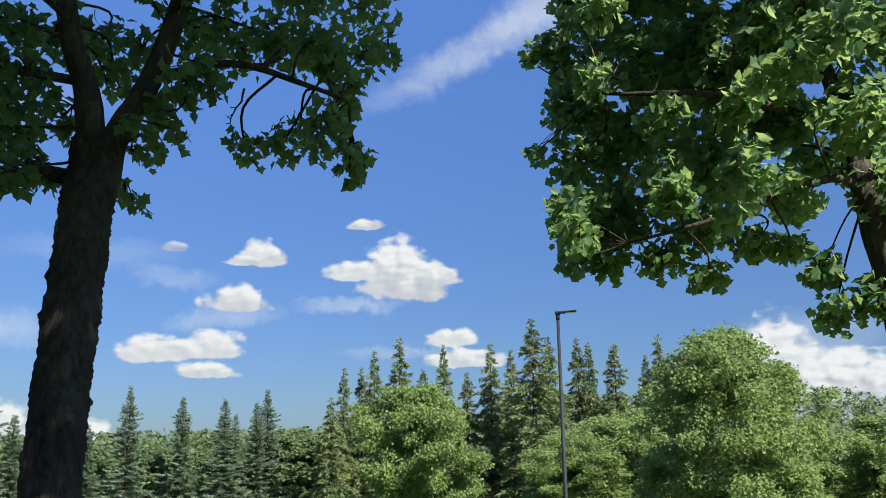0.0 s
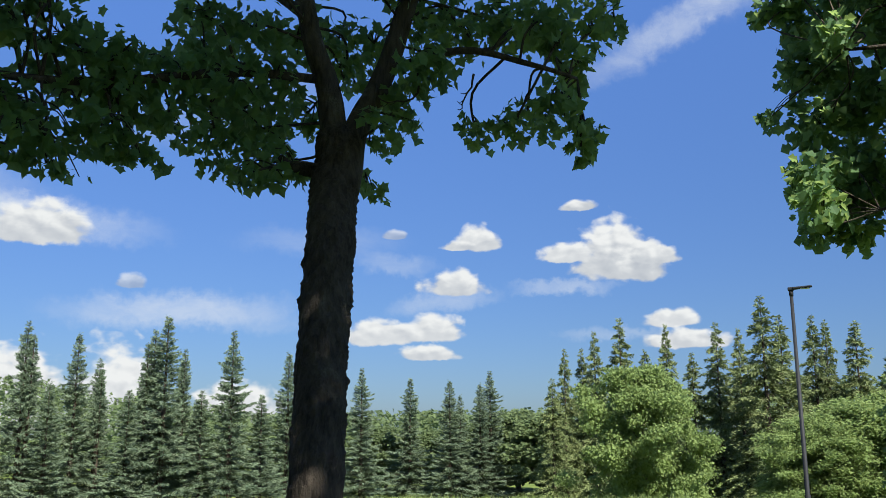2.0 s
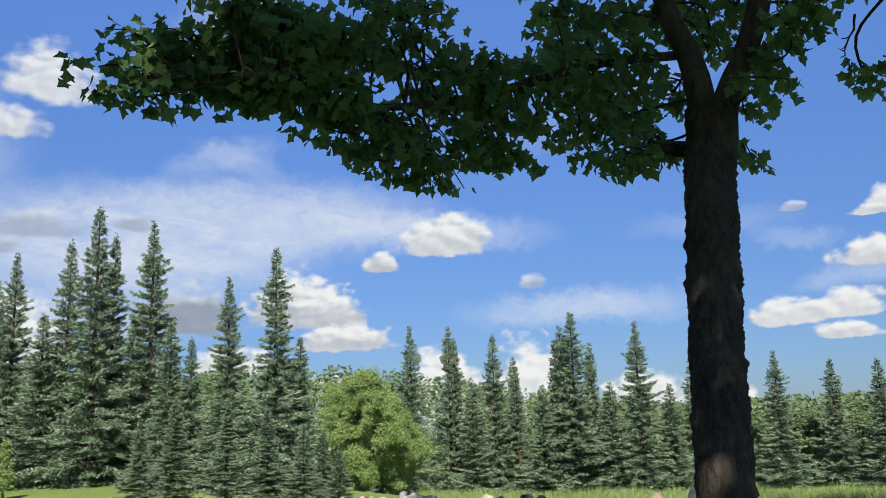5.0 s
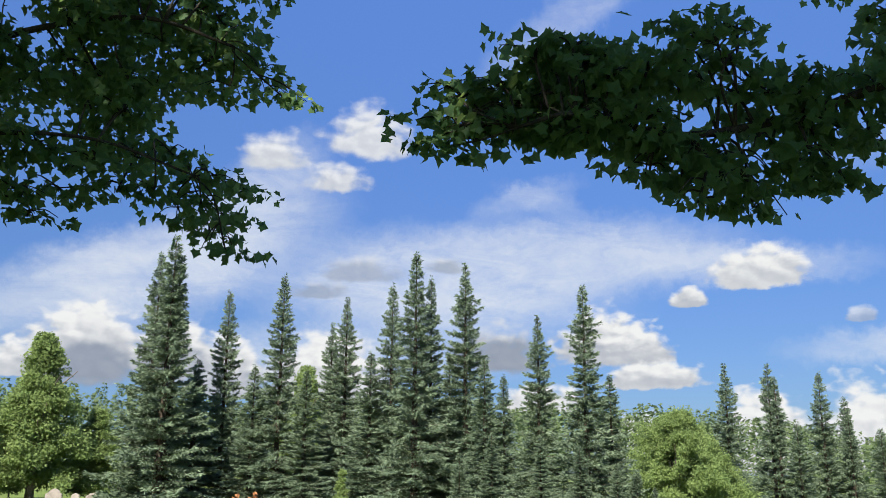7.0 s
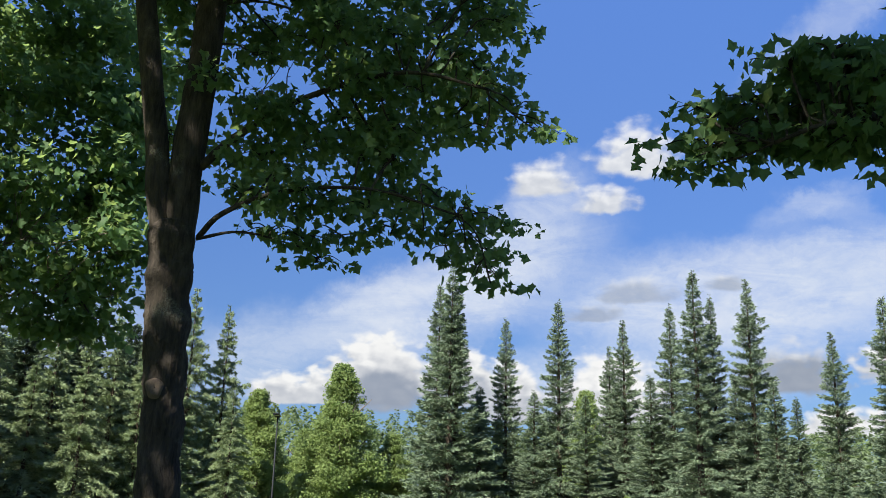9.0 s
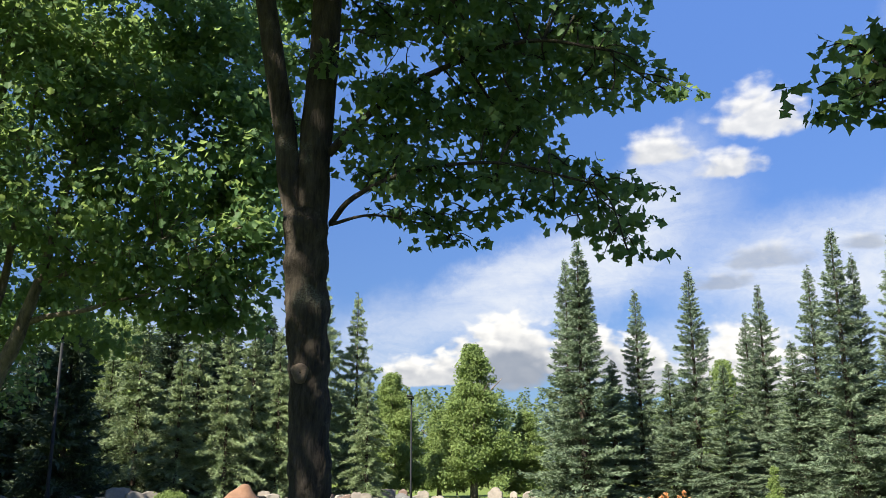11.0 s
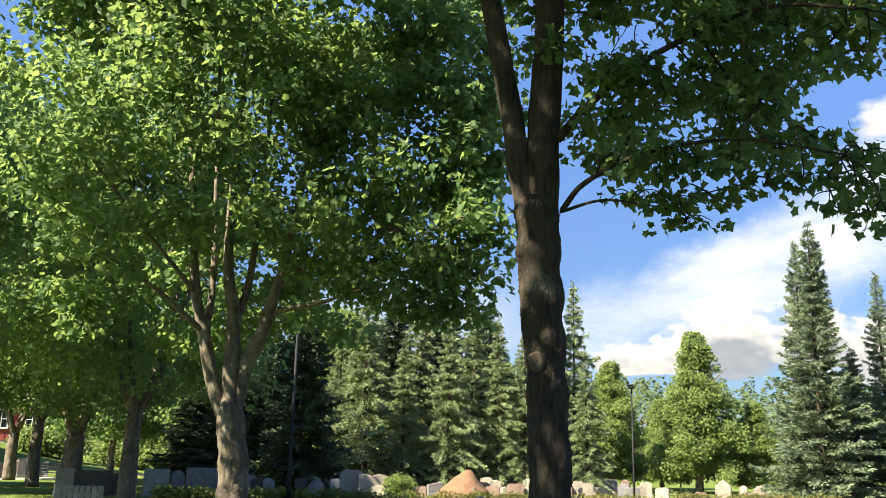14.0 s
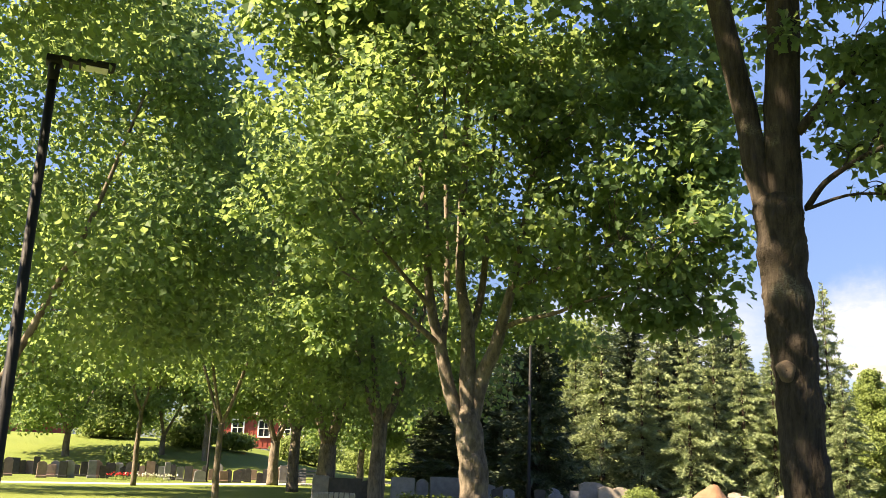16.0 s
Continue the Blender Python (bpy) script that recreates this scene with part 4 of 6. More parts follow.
# maple farther along the row, with three rising arms
rng = np.random.default_rng(14)
D3 = 14.0
b3 = on_ground(up_at(111.0, D3, 0, TWELFTH))
trunk3 = line_of([b3, up_at(111.1, D3, -2.8, TWELFTH), up_at(111.5, D3, 1.5, TWELFTH), up_at(111.8, D3, 4.0, TWELFTH)], 0.235, 0.19, 10)
trunk3[1][:5] = [0.31, 0.285, 0.265, 0.25, 0.24]
trunk3[1][-9:] = [0.19, 0.185, 0.175, 0.16, 0.14, 0.115, 0.085, 0.055, 0.02]
limbs3 = [
    line_of([up_at(111.6, D3, 1.8, THIRTEENTH), up_at(112.6, D3, 4.0, THIRTEENTH), up_at(113.4, D3, 7.1, THIRTEENTH), up_at(114.2, D3, 10.2, THIRTEENTH), up_at(114.8, D3, 16, THIRTEENTH), up_at(116, D3, 25, THIRTEENTH)], 0.125, 0.04),
    line_of([up_at(111.4, D3, 2.2, THIRTEENTH), up_at(110.7, D3, 5.2, THIRTEENTH), up_at(109.95, D3 - 0.2, 7.0, THIRTEENTH), up_at(109.3, D3 - 0.3, 9.5, THIRTEENTH), up_at(108.6, D3 - 0.3, 12.4, THIRTEENTH), up_at(107.5, D3 - 0.4, 19, THIRTEENTH)], 0.145, 0.04),
    line_of([up_at(111.4, D3, 2.0, THIRTEENTH), up_at(111.6, D3, 5.5, THIRTEENTH), up_at(111.7, D3, 8.6, THIRTEENTH), up_at(112.3, D3 + 0.3, 12.8, THIRTEENTH), up_at(112, D3 + 0.3, 26, THIRTEENTH)], 0.155, 0.05),
    line_of([up_at(111.65, D3, 7.6, THIRTEENTH), up_at(110.9, D3 + 0.3, 10.2, THIRTEENTH), up_at(110.6, D3 + 0.4, 14, THIRTEENTH), up_at(110.2, D3 + 0.4, 22, THIRTEENTH)], 0.075, 0.03),
    line_of([up_at(113.3, D3, 6.8, THIRTEENTH), up_at(113.1, D3 + 0.3, 10, THIRTEENTH), up_at(113.3, D3 + 0.5, 15, THIRTEENTH), up_at(113.8, D3 + 0.5, 24, THIRTEENTH)], 0.06, 0.03),
    line_of([up_at(109.4, D3 - 0.2, 8.4, THIRTEENTH), up_at(108.2, D3 - 0.5, 8.9, THIRTEENTH), up_at(106.1, D3 - 0.9, 9.4, THIRTEENTH), up_at(104.3, D3 - 1.3, 10.1, THIRTEENTH), up_at(100, D3 - 1.6, 11.2, THIRTEENTH)], 0.045, 0.014),
    line_of([up_at(109.0, D3 - 0.2, 10.6, THIRTEENTH), up_at(106.4, D3 - 0.8, 12.0, THIRTEENTH), up_at(102, D3 - 1.2, 14, THIRTEENTH)], 0.04, 0.014),
    line_of([up_at(113.5, D3, 7.2, THIRTEENTH), up_at(116.5, D3 - 0.6, 9.6, THIRTEENTH), up_at(120, D3 - 1.2, 11.6, THIRTEENTH)], 0.05, 0.014),
    line_of([up_at(114.0, D3, 9.4, THIRTEENTH), up_at(117.5, D3 - 0.6, 13.2, THIRTEENTH), up_at(121, D3 - 1.2, 17, THIRTEENTH)], 0.04, 0.014),
]
clumps3 = sprays(D3, [
    (96.8, 15.6, 1.8, 2.4, -1.5), (96.2, 11.6, 1.2, 1.6, -1.5), (97.4, 13.2, 1.6, 1.8, -1.4), (99.2, 10.6, 1.6, 1.5, -1.6), (102, 10.9, 1.9, 1.4, -1.5), (100, 13.6, 2.2, 1.8, -1.5), (104.0, 12.4, 2.2, 1.6, -1.2), (97.8, 19.4, 2.2, 2.2, -1.4),
    (99.6, 23.6, 2.4, 2.2, -1), (102, 17.8, 2.6, 2.2, -1.4), (103.6, 22.6, 2.8, 2.4, -1), (106.4, 16.2, 2.6, 2, -1), (101, 28, 3, 2, -1), (107.4, 20.4, 3, 2.4, -0.8), (107, 26, 3.4, 2.4, -0.5), (110.6, 15.0, 2.2, 1.6, -1.4), (112, 19, 3, 2.2, -1),
    (112.5, 24.5, 3.4, 2.6, -0.8), (116, 14.2, 2.4, 1.6, -1.2), (116.4, 18.6, 3, 2.2, -1), (118, 23.4, 3.2, 2.4, -0.8), (120.2, 13.2, 2.2, 1.6, -1.3), (121.4, 17.6, 2.6, 2.2, -1), (123.6, 14.8, 1.8, 1.8, -1), (123, 21.6, 2.6, 2.2, -0.8),
    (114, 29, 4, 2.2), (120, 27.6, 3.4, 2.2), (105.4, 10.6, 1.0, 0.8, -1.2), (118.6, 11.0, 1.5, 1.1, -1.2), (113.2, 12.0, 1.4, 1.0, 0.8),
    (97.6, 9.8, 1.2, 0.9, -1.5), (100.6, 9.4, 1.4, 0.9, -1.5), (95.8, 13.6, 1.0, 1.4, -1.4), (98.6, 12.0, 2.0, 1.6, -0.6), (98.4, 16.8, 2.2, 2.0, -0.6), (96.6, 17.8, 1.4, 1.8, -1), (100.4, 19.6, 2.6, 2.2, -0.4), (103.2, 14.8, 2.4, 1.8, -0.4), (97.2, 22.4, 1.8, 2, -0.8), (101.4, 25.4, 2.6, 2, -0.4), (105.6, 13.4, 1.8, 1.4, 0.2), (104.8, 19.4, 2.6, 2, 0), (98.6, 27, 2.4, 1.8, -0.6), (109, 12.6, 1.8, 1.2, 0.8), (109.4, 23, 2.8, 2, 0.2), (115, 11.2, 1.6, 1, 0.6)], TWELFTH)
clumps3 += sprays(D3, [(rng.uniform(96.5, 125), rng.uniform(12.5, 29), rng.uniform(1.2, 2.2), rng.uniform(0.9, 1.5), rng.uniform(-2.0, 2.0)) for _ in range(46)], TWELFTH)
clumps3 += sprays(D3, [(95.6, 22.4, 1.2, 2.2, -1), (95.5, 18.6, 1.0, 2.0, -1.1), (95.8, 26, 1.6, 2.0, -0.8), (95.4, 14.8, 0.9, 1.6, -1.3), (96.4, 29.4, 2.0, 1.6, -0.6), (94.9, 28.2, 1.2, 1.4, -0.4), (97.0, 9.0, 1.1, 0.9, -1.5), (99.2, 8.7, 1.2, 0.8, -1.5), (101.6, 9.2, 1.3, 0.8, -1.4), (103.8, 9.8, 1.2, 0.8, -1.2), (98.2, 10.6, 1.6, 1.2, -1.2), (95.2, 20.4, 0.8, 1.6, -1.0), (95.0, 24.2, 0.8, 1.6, -0.8),
    (124.6, 17.6, 2.0, 1.8, 1.2), (126.0, 21.4, 2.0, 1.8, 1.0), (124.4, 25.0, 2.2, 1.8, 0.8), (126.6, 26.6, 2.0, 1.6, 1.4), (122.4, 28.8, 2.6, 1.6, 0.6), (126.2, 15.0, 1.6, 1.4, 1.4), (118.4, 29.6, 2.6, 1.4, 0.4)], TWELFTH)
fill3 = crown_fill(rng, (b3.x, b3.y), 3.6, 8.6, 11, 30, (0.8, 1.3))
clumps3 += sprays(D3, [(rng.uniform(104.5, 126), rng.uniform(6.5, 14.5), rng.uniform(1.2, 2.0), rng.uniform(0.8, 1.3), rng.uniform(1.2, 4.2)) for _ in range(46)], TWELFTH)
clumps3 += sprays(D3, [(rng.uniform(95.6, 108), rng.uniform(10, 28), rng.uniform(1.2, 1.8), rng.uniform(0.9, 1.4), rng.uniform(-1.5, 1.5)) for _ in range(40)], TWELFTH)
maple("maple with three rising arms and a broad sunlit crown", b3, trunk3, limbs3, clumps3, MID_LEAF, 0.115, 340, 4, fill=fill3, rugged=0.008, rings=0.10, airy=1.3)


def avenue_maple(seed, place, label, tall=11.5, wide=4.2, low=3.4, stem=0.24, leaf=FAR_LEAF, size=0.17, density=120, count=80, turn=0.0):
    """A full-grown maple farther off: short trunk, forking limbs, layered crown."""
    r = np.random.default_rng(seed)
    base = Vector(place)
    fork = base + Vector((0.05, 0.05, low * r.uniform(0.55, 0.8)))
    trunk = line_of([base, base.lerp(fork, 0.5) + Vector((0.03, -0.02, 0)), fork], stem * 1.15, stem * 0.85, 6)
    limbs = []
    for k in range(4):
        a = turn + k * math.pi / 2 + r.uniform(-0.4, 0.4)
        out = Vector((math.cos(a), math.sin(a), 0))
        limbs.append(line_of([fork - Vector((0, 0, 0.15)), fork + out * 0.5 + Vector((0, 0, 0.9)), fork + out * wide * 0.32 + Vector((0, 0, tall * 0.28)), fork + out * wide * 0.5 + Vector((0, 0, tall * 0.52))], stem * 0.55, 0.03))
    clumps = crown_fill(r, (base.x, base.y), wide, base.z + low, base.z + tall, count, (0.8, 1.25))
    return maple(label, base, trunk, limbs, clumps, leaf, size, density, seed, airy=1.3)


AVENUE = "full-grown maple with a stout forked trunk on the lawn"
avenue_maple(21, at(117.0, 25), AVENUE, 12, 3.6, 3.4, 0.21, size=0.15, density=130, count=84)
avenue_maple(22, at(120.1, 36), AVENUE, 12, 4.6, 3.2, 0.36)
avenue_maple(23, at(122.1, 42), AVENUE, 11.5, 4.2, 3.6, 0.24, leaf=FAR_LEAF, size=0.185, density=105)
avenue_maple(24, at(123.3, 50), AVENUE, 11.5, 4.2, 3.6, 0.27, leaf=FAR_LEAF, size=0.185, density=105)
# placed out of view, its crown edge apart, to shade the three-armed maple
avenue_maple(25, at(147.5, 9.6), AVENUE, 12.2, 3.3, 6.6, 0.20, size=0.12, density=150, count=52)
avenue_maple(33, at(139.4, 21.0), AVENUE, 12.5, 5.0, 4.0, 0.17, size=0.16, density=100, count=135)
avenue_maple(34, at(139.0, 38.0), AVENUE, 11.5, 4.6, 2.8, 0.2, leaf=FAR_LEAF, size=0.185, density=105)
avenue_maple(26, at(131.3, 44), "young slender maple with a pale thin trunk", 8.5, 2.3, 5.0, 0.11, count=50, leaf=FAR_LEAF, size=0.185, density=105)
avenue_maple(27, at(135.2, 66, 0.9), "dark maple with a low crown on the grassy bank", 9, 4.4, 2.2, 0.22, leaf=FAR_LEAF, size=0.22, density=75)
avenue_maple(28, at(129.9, 68, 0.8), "dark maple with a low crown on the grassy bank", 9.5, 4.2, 2.4, 0.2, leaf=FAR_LEAF, size=0.22, density=75)
avenue_maple(29, at(127.4, 66, 0.8), "dark maple with a high crown on the grassy bank", 9.5, 3.6, 4.6, 0.2, leaf=FAR_LEAF, size=0.22, density=75)
avenue_maple(30, at(114.5, 60), AVENUE, 10, 4.0, 2.8, 0.24, leaf=FAR_LEAF, size=0.22, density=75)
avenue_maple(31, at(118.0, 62), AVENUE, 10, 4.0, 2.6, 0.22, leaf=FAR_LEAF, size=0.22, density=75)
avenue_maple(32, at(126.6, 30), AVENUE, 12.5, 4.6, 4.4, 0.10, size=0.15, density=130, count=90)
# maples added unseen behind the camera, as another avenue row, to shade the near trees
SHADE_CASTER = "full-grown maple added behind the camera to shade the near trees"
avenue_maple(41, (4.6, -3.0, 0), SHADE_CASTER, 13.4, 4.6, 6.4, 0.26, leaf=FAR_LEAF, size=0.30, density=50, count=70)
avenue_maple(42, (-1.6, -6.2, 0), SHADE_CASTER, 13.8, 4.6, 6.4, 0.26, leaf=FAR_LEAF, size=0.30, density=44, count=72)


# ---- spruces ----
def twig_shape():
    """A needled twig, one unit long: a narrow folded blade, widest below the middle."""
    verts = [(0, 0, 0), (0.14, 0.40, 0.05), (0, 1, 0.06), (-0.14, 0.34, 0.05)]
    return np.array(verts), np.array([(0, 1, 2), (0, 2, 3)])


def spruce_mesh(seed, tall, girth, droop, step, size, power=0.95, skirt=0.0, twin=False, rough=0.35, tip_up=0.35, full=1.0):
    """Corners of one spruce: whorls of separate boughs, each feathered with needled twigs. girth: half width over height at the foot."""
    rng = np.random.default_rng(seed)
    shape = twig_shape()
    spots, ways, ups, sizes, stems = [], [], [], [], []
    tops = [(0, 0, tall, 1.0)]
    if twin:
        a = rng.random() * 6.28
        tops.append((0.35 * math.cos(a), 0.35 * math.sin(a), tall * 0.93, 0.55))
    for ox, oy, h, share in tops:
        z = 0.25 if share == 1 else tall * 0.55
        wave = rng.random(4) * 6.28
        while z < h - 0.1:
            t = z / h
            reach = h * girth * (1 - t) ** power * (1 + skirt * max(0, 0.42 - t)) + 0.06
            reach *= 1 + 0.14 * math.sin(11 * t + wave[0]) + 0.10 * math.sin(27 * t + wave[1])
            n = int(5 + 2.5 * min(1.4, reach))
            first = rng.random() * 6.28
            for k in range(n):
                a = first + 2 * math.pi * k / n + rng.uniform(-0.3, 0.3)
                length = reach * rng.uniform(1 - rough, 1 + rough * 0.35) * share ** 0.5
                if rng.random() < 0.10:
                    length *= 1.25
                out = np.array([math.cos(a), math.sin(a), 0])
                side = np.array([-math.sin(a), math.cos(a), 0])
                lift = rng.uniform(-0.05, 0.35) + 0.5 * t
                sag = droop * rng.uniform(0.7, 1.3)
                foot = np.array([ox, oy, z + rng.uniform(-0.5, 0.5) * step])
                m = max(3, int(full * length / (size * 0.17)))
                q = 0.12 + 0.88 * (np.arange(m) + rng.random(m)) / m
                q = np.repeat(q, 4)
                kind_ = np.tile((-1.0, 1.0, 0.0, 0.4), m) * np.where(rng.random(4 * m) < 0.5, 1, -1)
                line = foot + out * (length * q)[:, None]
                line[:, 2] += length * (lift * q - sag * q * q + tip_up * np.maximum(0, q - 0.55) ** 2 * 2.2)
                fan = length * 0.34 * (1.12 - q)
                away = fan * rng.random(4 * m) * np.abs(kind_)
                line += side * (np.sign(kind_) * away)[:, None] + rng.normal(size=(4 * m, 3)) * 0.018
                line[:, 2] -= away * (0.25 + 0.5 * droop) + np.where(kind_ == 0, 0.25 * size * rng.random(4 * m), 0)
                go = out * rng.uniform(0.5, 1.0, 4 * m)[:, None] + side * (np.sign(kind_) * rng.uniform(0.15, 0.9, 4 * m))[:, None]
                go[:, 2] += np.where(kind_ == 0, rng.uniform(-1.6 * droop - 0.5, -0.1, 4 * m), rng.uniform(-0.7 * droop - 0.1, 0.25 + tip_up, 4 * m))
                spots.append(line), ways.append(go), ups.append(rng.normal(size=(4 * m, 3)) + (0, 0, 0.5))
                sizes.append(size * rng.uniform(0.7, 1.3, 4 * m) * (0.72 + 0.28 * min(1, reach)))
                if length > 0.7:
                    pts = [foot + out * length * s + np.array([0, 0, length * (lift * s - sag * s * s)]) for s in (0, 0.4, 0.8)]
                    stems.append(tube(pts, [0.022, 0.014, 0.006], 3))
            z += step * (0.34 + 0.66 * min(1, reach / (tall * girth) * 1.4)) * rng.uniform(0.75, 1.25)
        tip = np.stack([np.full(14, ox), np.full(14, oy), h - 0.5 + np.arange(14) * 0.035], 1)
        spots.append(tip), ways.append(rng.normal(size=(14, 3)) * 0.45 + (0, 0, 0.8)), ups.append(rng.normal(size=(14, 3))), sizes.append(np.full(14, size * 0.7))
    leaves = scatter(*shape, np.concatenate(spots), np.concatenate(ways), np.concatenate(ups), np.concatenate(sizes))
    wood = [tube([(ox, oy, 0), (ox, oy, h * 0.5), (ox, oy, h - 0.1)], [tall * 0.016, tall * 0.009, 0.01], 8) for ox, oy, h, _ in tops]
    return leaves, join_soups(wood + stems)


def spruce(label, place, leaves, wood, needle, group):
    tree = thing("spruce_tree", place, label, "tree", group)
    soup("trunk", *wood, SPRUCE_BARK, tree)
    tagged(soup("needle_cover", *leaves, needle, tree), "short bluish green needles", kind="stuff")
    return tree


def stand(tree, place, tall, was, turn, wide=1.0, copy=True):
    """Put a tree, or a copy, at a place with a height of its own."""
    k = tall / was
    m = pose(place[0], place[1], place[2], 0, 0, turn) @ Matrix.Diagonal((k * wide, k * wide, k, 1))
    if copy:
        tree = copy_thing(tree, m)
    tree.matrix_basis = m
    return tree


def rows_of(models, was, rows, seed):
    """Trees by heading, climb of the top, distance and width, each from one of the models."""
    r = random.Random(seed)
    used = set()
    for h, c, d, wide in rows:
        k = r.randrange(len(models))
        place = at(h, d)
        place.z = ground_height(place.x, place.y)
        tall = 1.6 + d * math.tan(radians(c)) - place.z
        stand(models[k], place, tall, was, r.uniform(0, 360), wide, k in used)
        used.add(k)
    for k, m in enumerate(models):
        if k not in used:
            raise ValueError("unused model")


COLUMN = "tall narrow blue-green spruce with a pointed top"
column_models = [spruce(COLUMN, (0, 0, 0), *spruce_mesh(50 + k, 10, 0.166, 0.36, 0.27, 0.145, 0.92, 0.8, twin=k == 2, rough=0.42), SPRUCE_NEEDLE, "narrow spruces of the graveyard") for k in range(4)]
rows_of(column_models, 10, [
    (75.9, 14.1, 36, 1.05), (76.7, 13.0, 37.2, 0.9), (72.4, 10.95, 39, 0.9), (69.05, 12.1, 38, 0.95), (65.9, 9.2, 40, 0.9), (65, 10.8, 39, 0.95), (62.1, 11.7, 37, 0.95), (60.6, 13.8, 35.5, 1.0), (59.6, 12.2, 36.6, 0.8), (57.4, 13.1, 36, 1.0), (56.2, 7.0, 30, 1.3),
    (52.8, 9.75, 29, 1.0), (49.9, 11.6, 28, 1.0), (48.4, 6.0, 29, 1.2), (67.4, 6.2, 37, 1.4), (70.6, 6.4, 38, 1.4), (74, 6.6, 38, 1.4), (63.4, 7.4, 36.5, 1.4), (58.4, 7.2, 36, 1.3), (55, 6.0, 30, 1.2),
    (41.45, 6.55, 55, 1.0), (39.0, 6.45, 55, 1.0), (36.2, 5.9, 56, 1.0), (34.95, 4.4, 56, 1.0), (31.2, 7.1, 54, 1.15), (31.9, 6.2, 55, 1.1), (30.1, 5.1, 56, 0.9), (27.25, 6.3, 54, 1.1), (23.8, 5.0, 58, 1.1), (37.6, 3.0, 54, 1.3), (33.2, 2.6, 54, 1.4), (29.0, 2.6, 54, 1.4), (25.4, 2.4, 55, 1.4),
    (19.2, 4.05, 76, 1.2), (16.15, 3.45, 78, 1.2), (13.65, 3.3, 76, 1.3), (13.0, 2.4, 77, 1.1), (11.75, 3.1, 77, 1.2), (11.1, 3.85, 78, 1.3), (21.4, 1.8, 76, 1.3), (52.8, 2.2, 22, 1.5), (50.4, 1.6, 22.5, 1.6), (55.8, 2.4, 23, 1.5), (48.2, 0.6, 22, 1.6), (57.8, 1.2, 24, 1.6), (47.0, 0.2, 24.5, 1.8), (46.0, -0.8, 24, 1.9)], 5)

SPIRE = "tall graveyard spruce with upswept boughs, sun put into its needle colour"
spire_models = [spruce(SPIRE, (0, 0, 0), *spruce_mesh(60 + k, 10, 0.245, 0.66, 0.48, 0.19, 0.85, 0.3, rough=0.45, full=1.1), SUN_TONED_NEEDLE, "broad spruces behind the graves") for k in range(3)]
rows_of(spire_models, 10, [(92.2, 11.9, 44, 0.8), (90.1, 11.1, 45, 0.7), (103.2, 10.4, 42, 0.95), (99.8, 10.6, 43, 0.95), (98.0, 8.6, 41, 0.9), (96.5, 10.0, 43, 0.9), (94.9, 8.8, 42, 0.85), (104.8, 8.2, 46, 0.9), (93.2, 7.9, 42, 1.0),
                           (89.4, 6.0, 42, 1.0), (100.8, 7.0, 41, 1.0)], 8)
shade_toned_model = spruce("dense spruce with shade put into its dark needle colour", (0, 0, 0), *spruce_mesh(66, 10, 0.21, 0.4, 0.32, 0.30, 0.8, 0.3), SHADE_TONED_NEEDLE, "dark spruces by the lawn")
# the three behind the lightened row are added to darken its gaps
rows_of([shade_toned_model], 10, [(107.1, 11.2, 38, 0.95), (101.5, 9.8, 47, 1.2), (98.4, 10.2, 49, 1.2), (95.6, 9.4, 48, 1.2), (111.2, 7.0, 46, 1.5), (113.4, 5.5, 48, 1.5), (109.0, 8.0, 44, 1.2)], 3)

WILD = "tall forest spruce with drooping ragged boughs"
wild_models = [spruce(WILD, (0, 0, 0), *spruce_mesh(70 + k, 12, 0.21, 0.8, 0.52, 0.25, 0.80, 0.2, rough=0.55, full=0.9), FIR_NEEDLE, "spruces at the wood's edge") for k in range(3)]
rows_of(wild_models, 12, [(6.4, 5.2, 70, 0.8), (5.3, 5.2, 72, 0.8), (4.5, 6.05, 70, 0.9), (2.9, 6.85, 72, 1.0), (0.1, 6.4, 76, 0.8), (-2.9, 6.4, 70, 0.95), (-4.2, 6.0, 72, 0.9), (-5.6, 8.1, 66, 1.1), (-6.6, 6.9, 68, 1.0), (-8.4, 6.8, 74, 0.9), (-9.1, 6.4, 74, 0.8), (-10.7, 6.3, 74, 1.1), (-12.6, 5.4, 76, 1.0),
                          (-13.4, 6.6, 76, 0.9), (7.2, 3.2, 68, 1.1), (-1.4, 4.8, 70, 1.0), (1.4, 5.0, 74, 1.0), (-24.6, 2.4, 60, 1.2), (-26.4, 2.8, 62, 1.2)], 9)


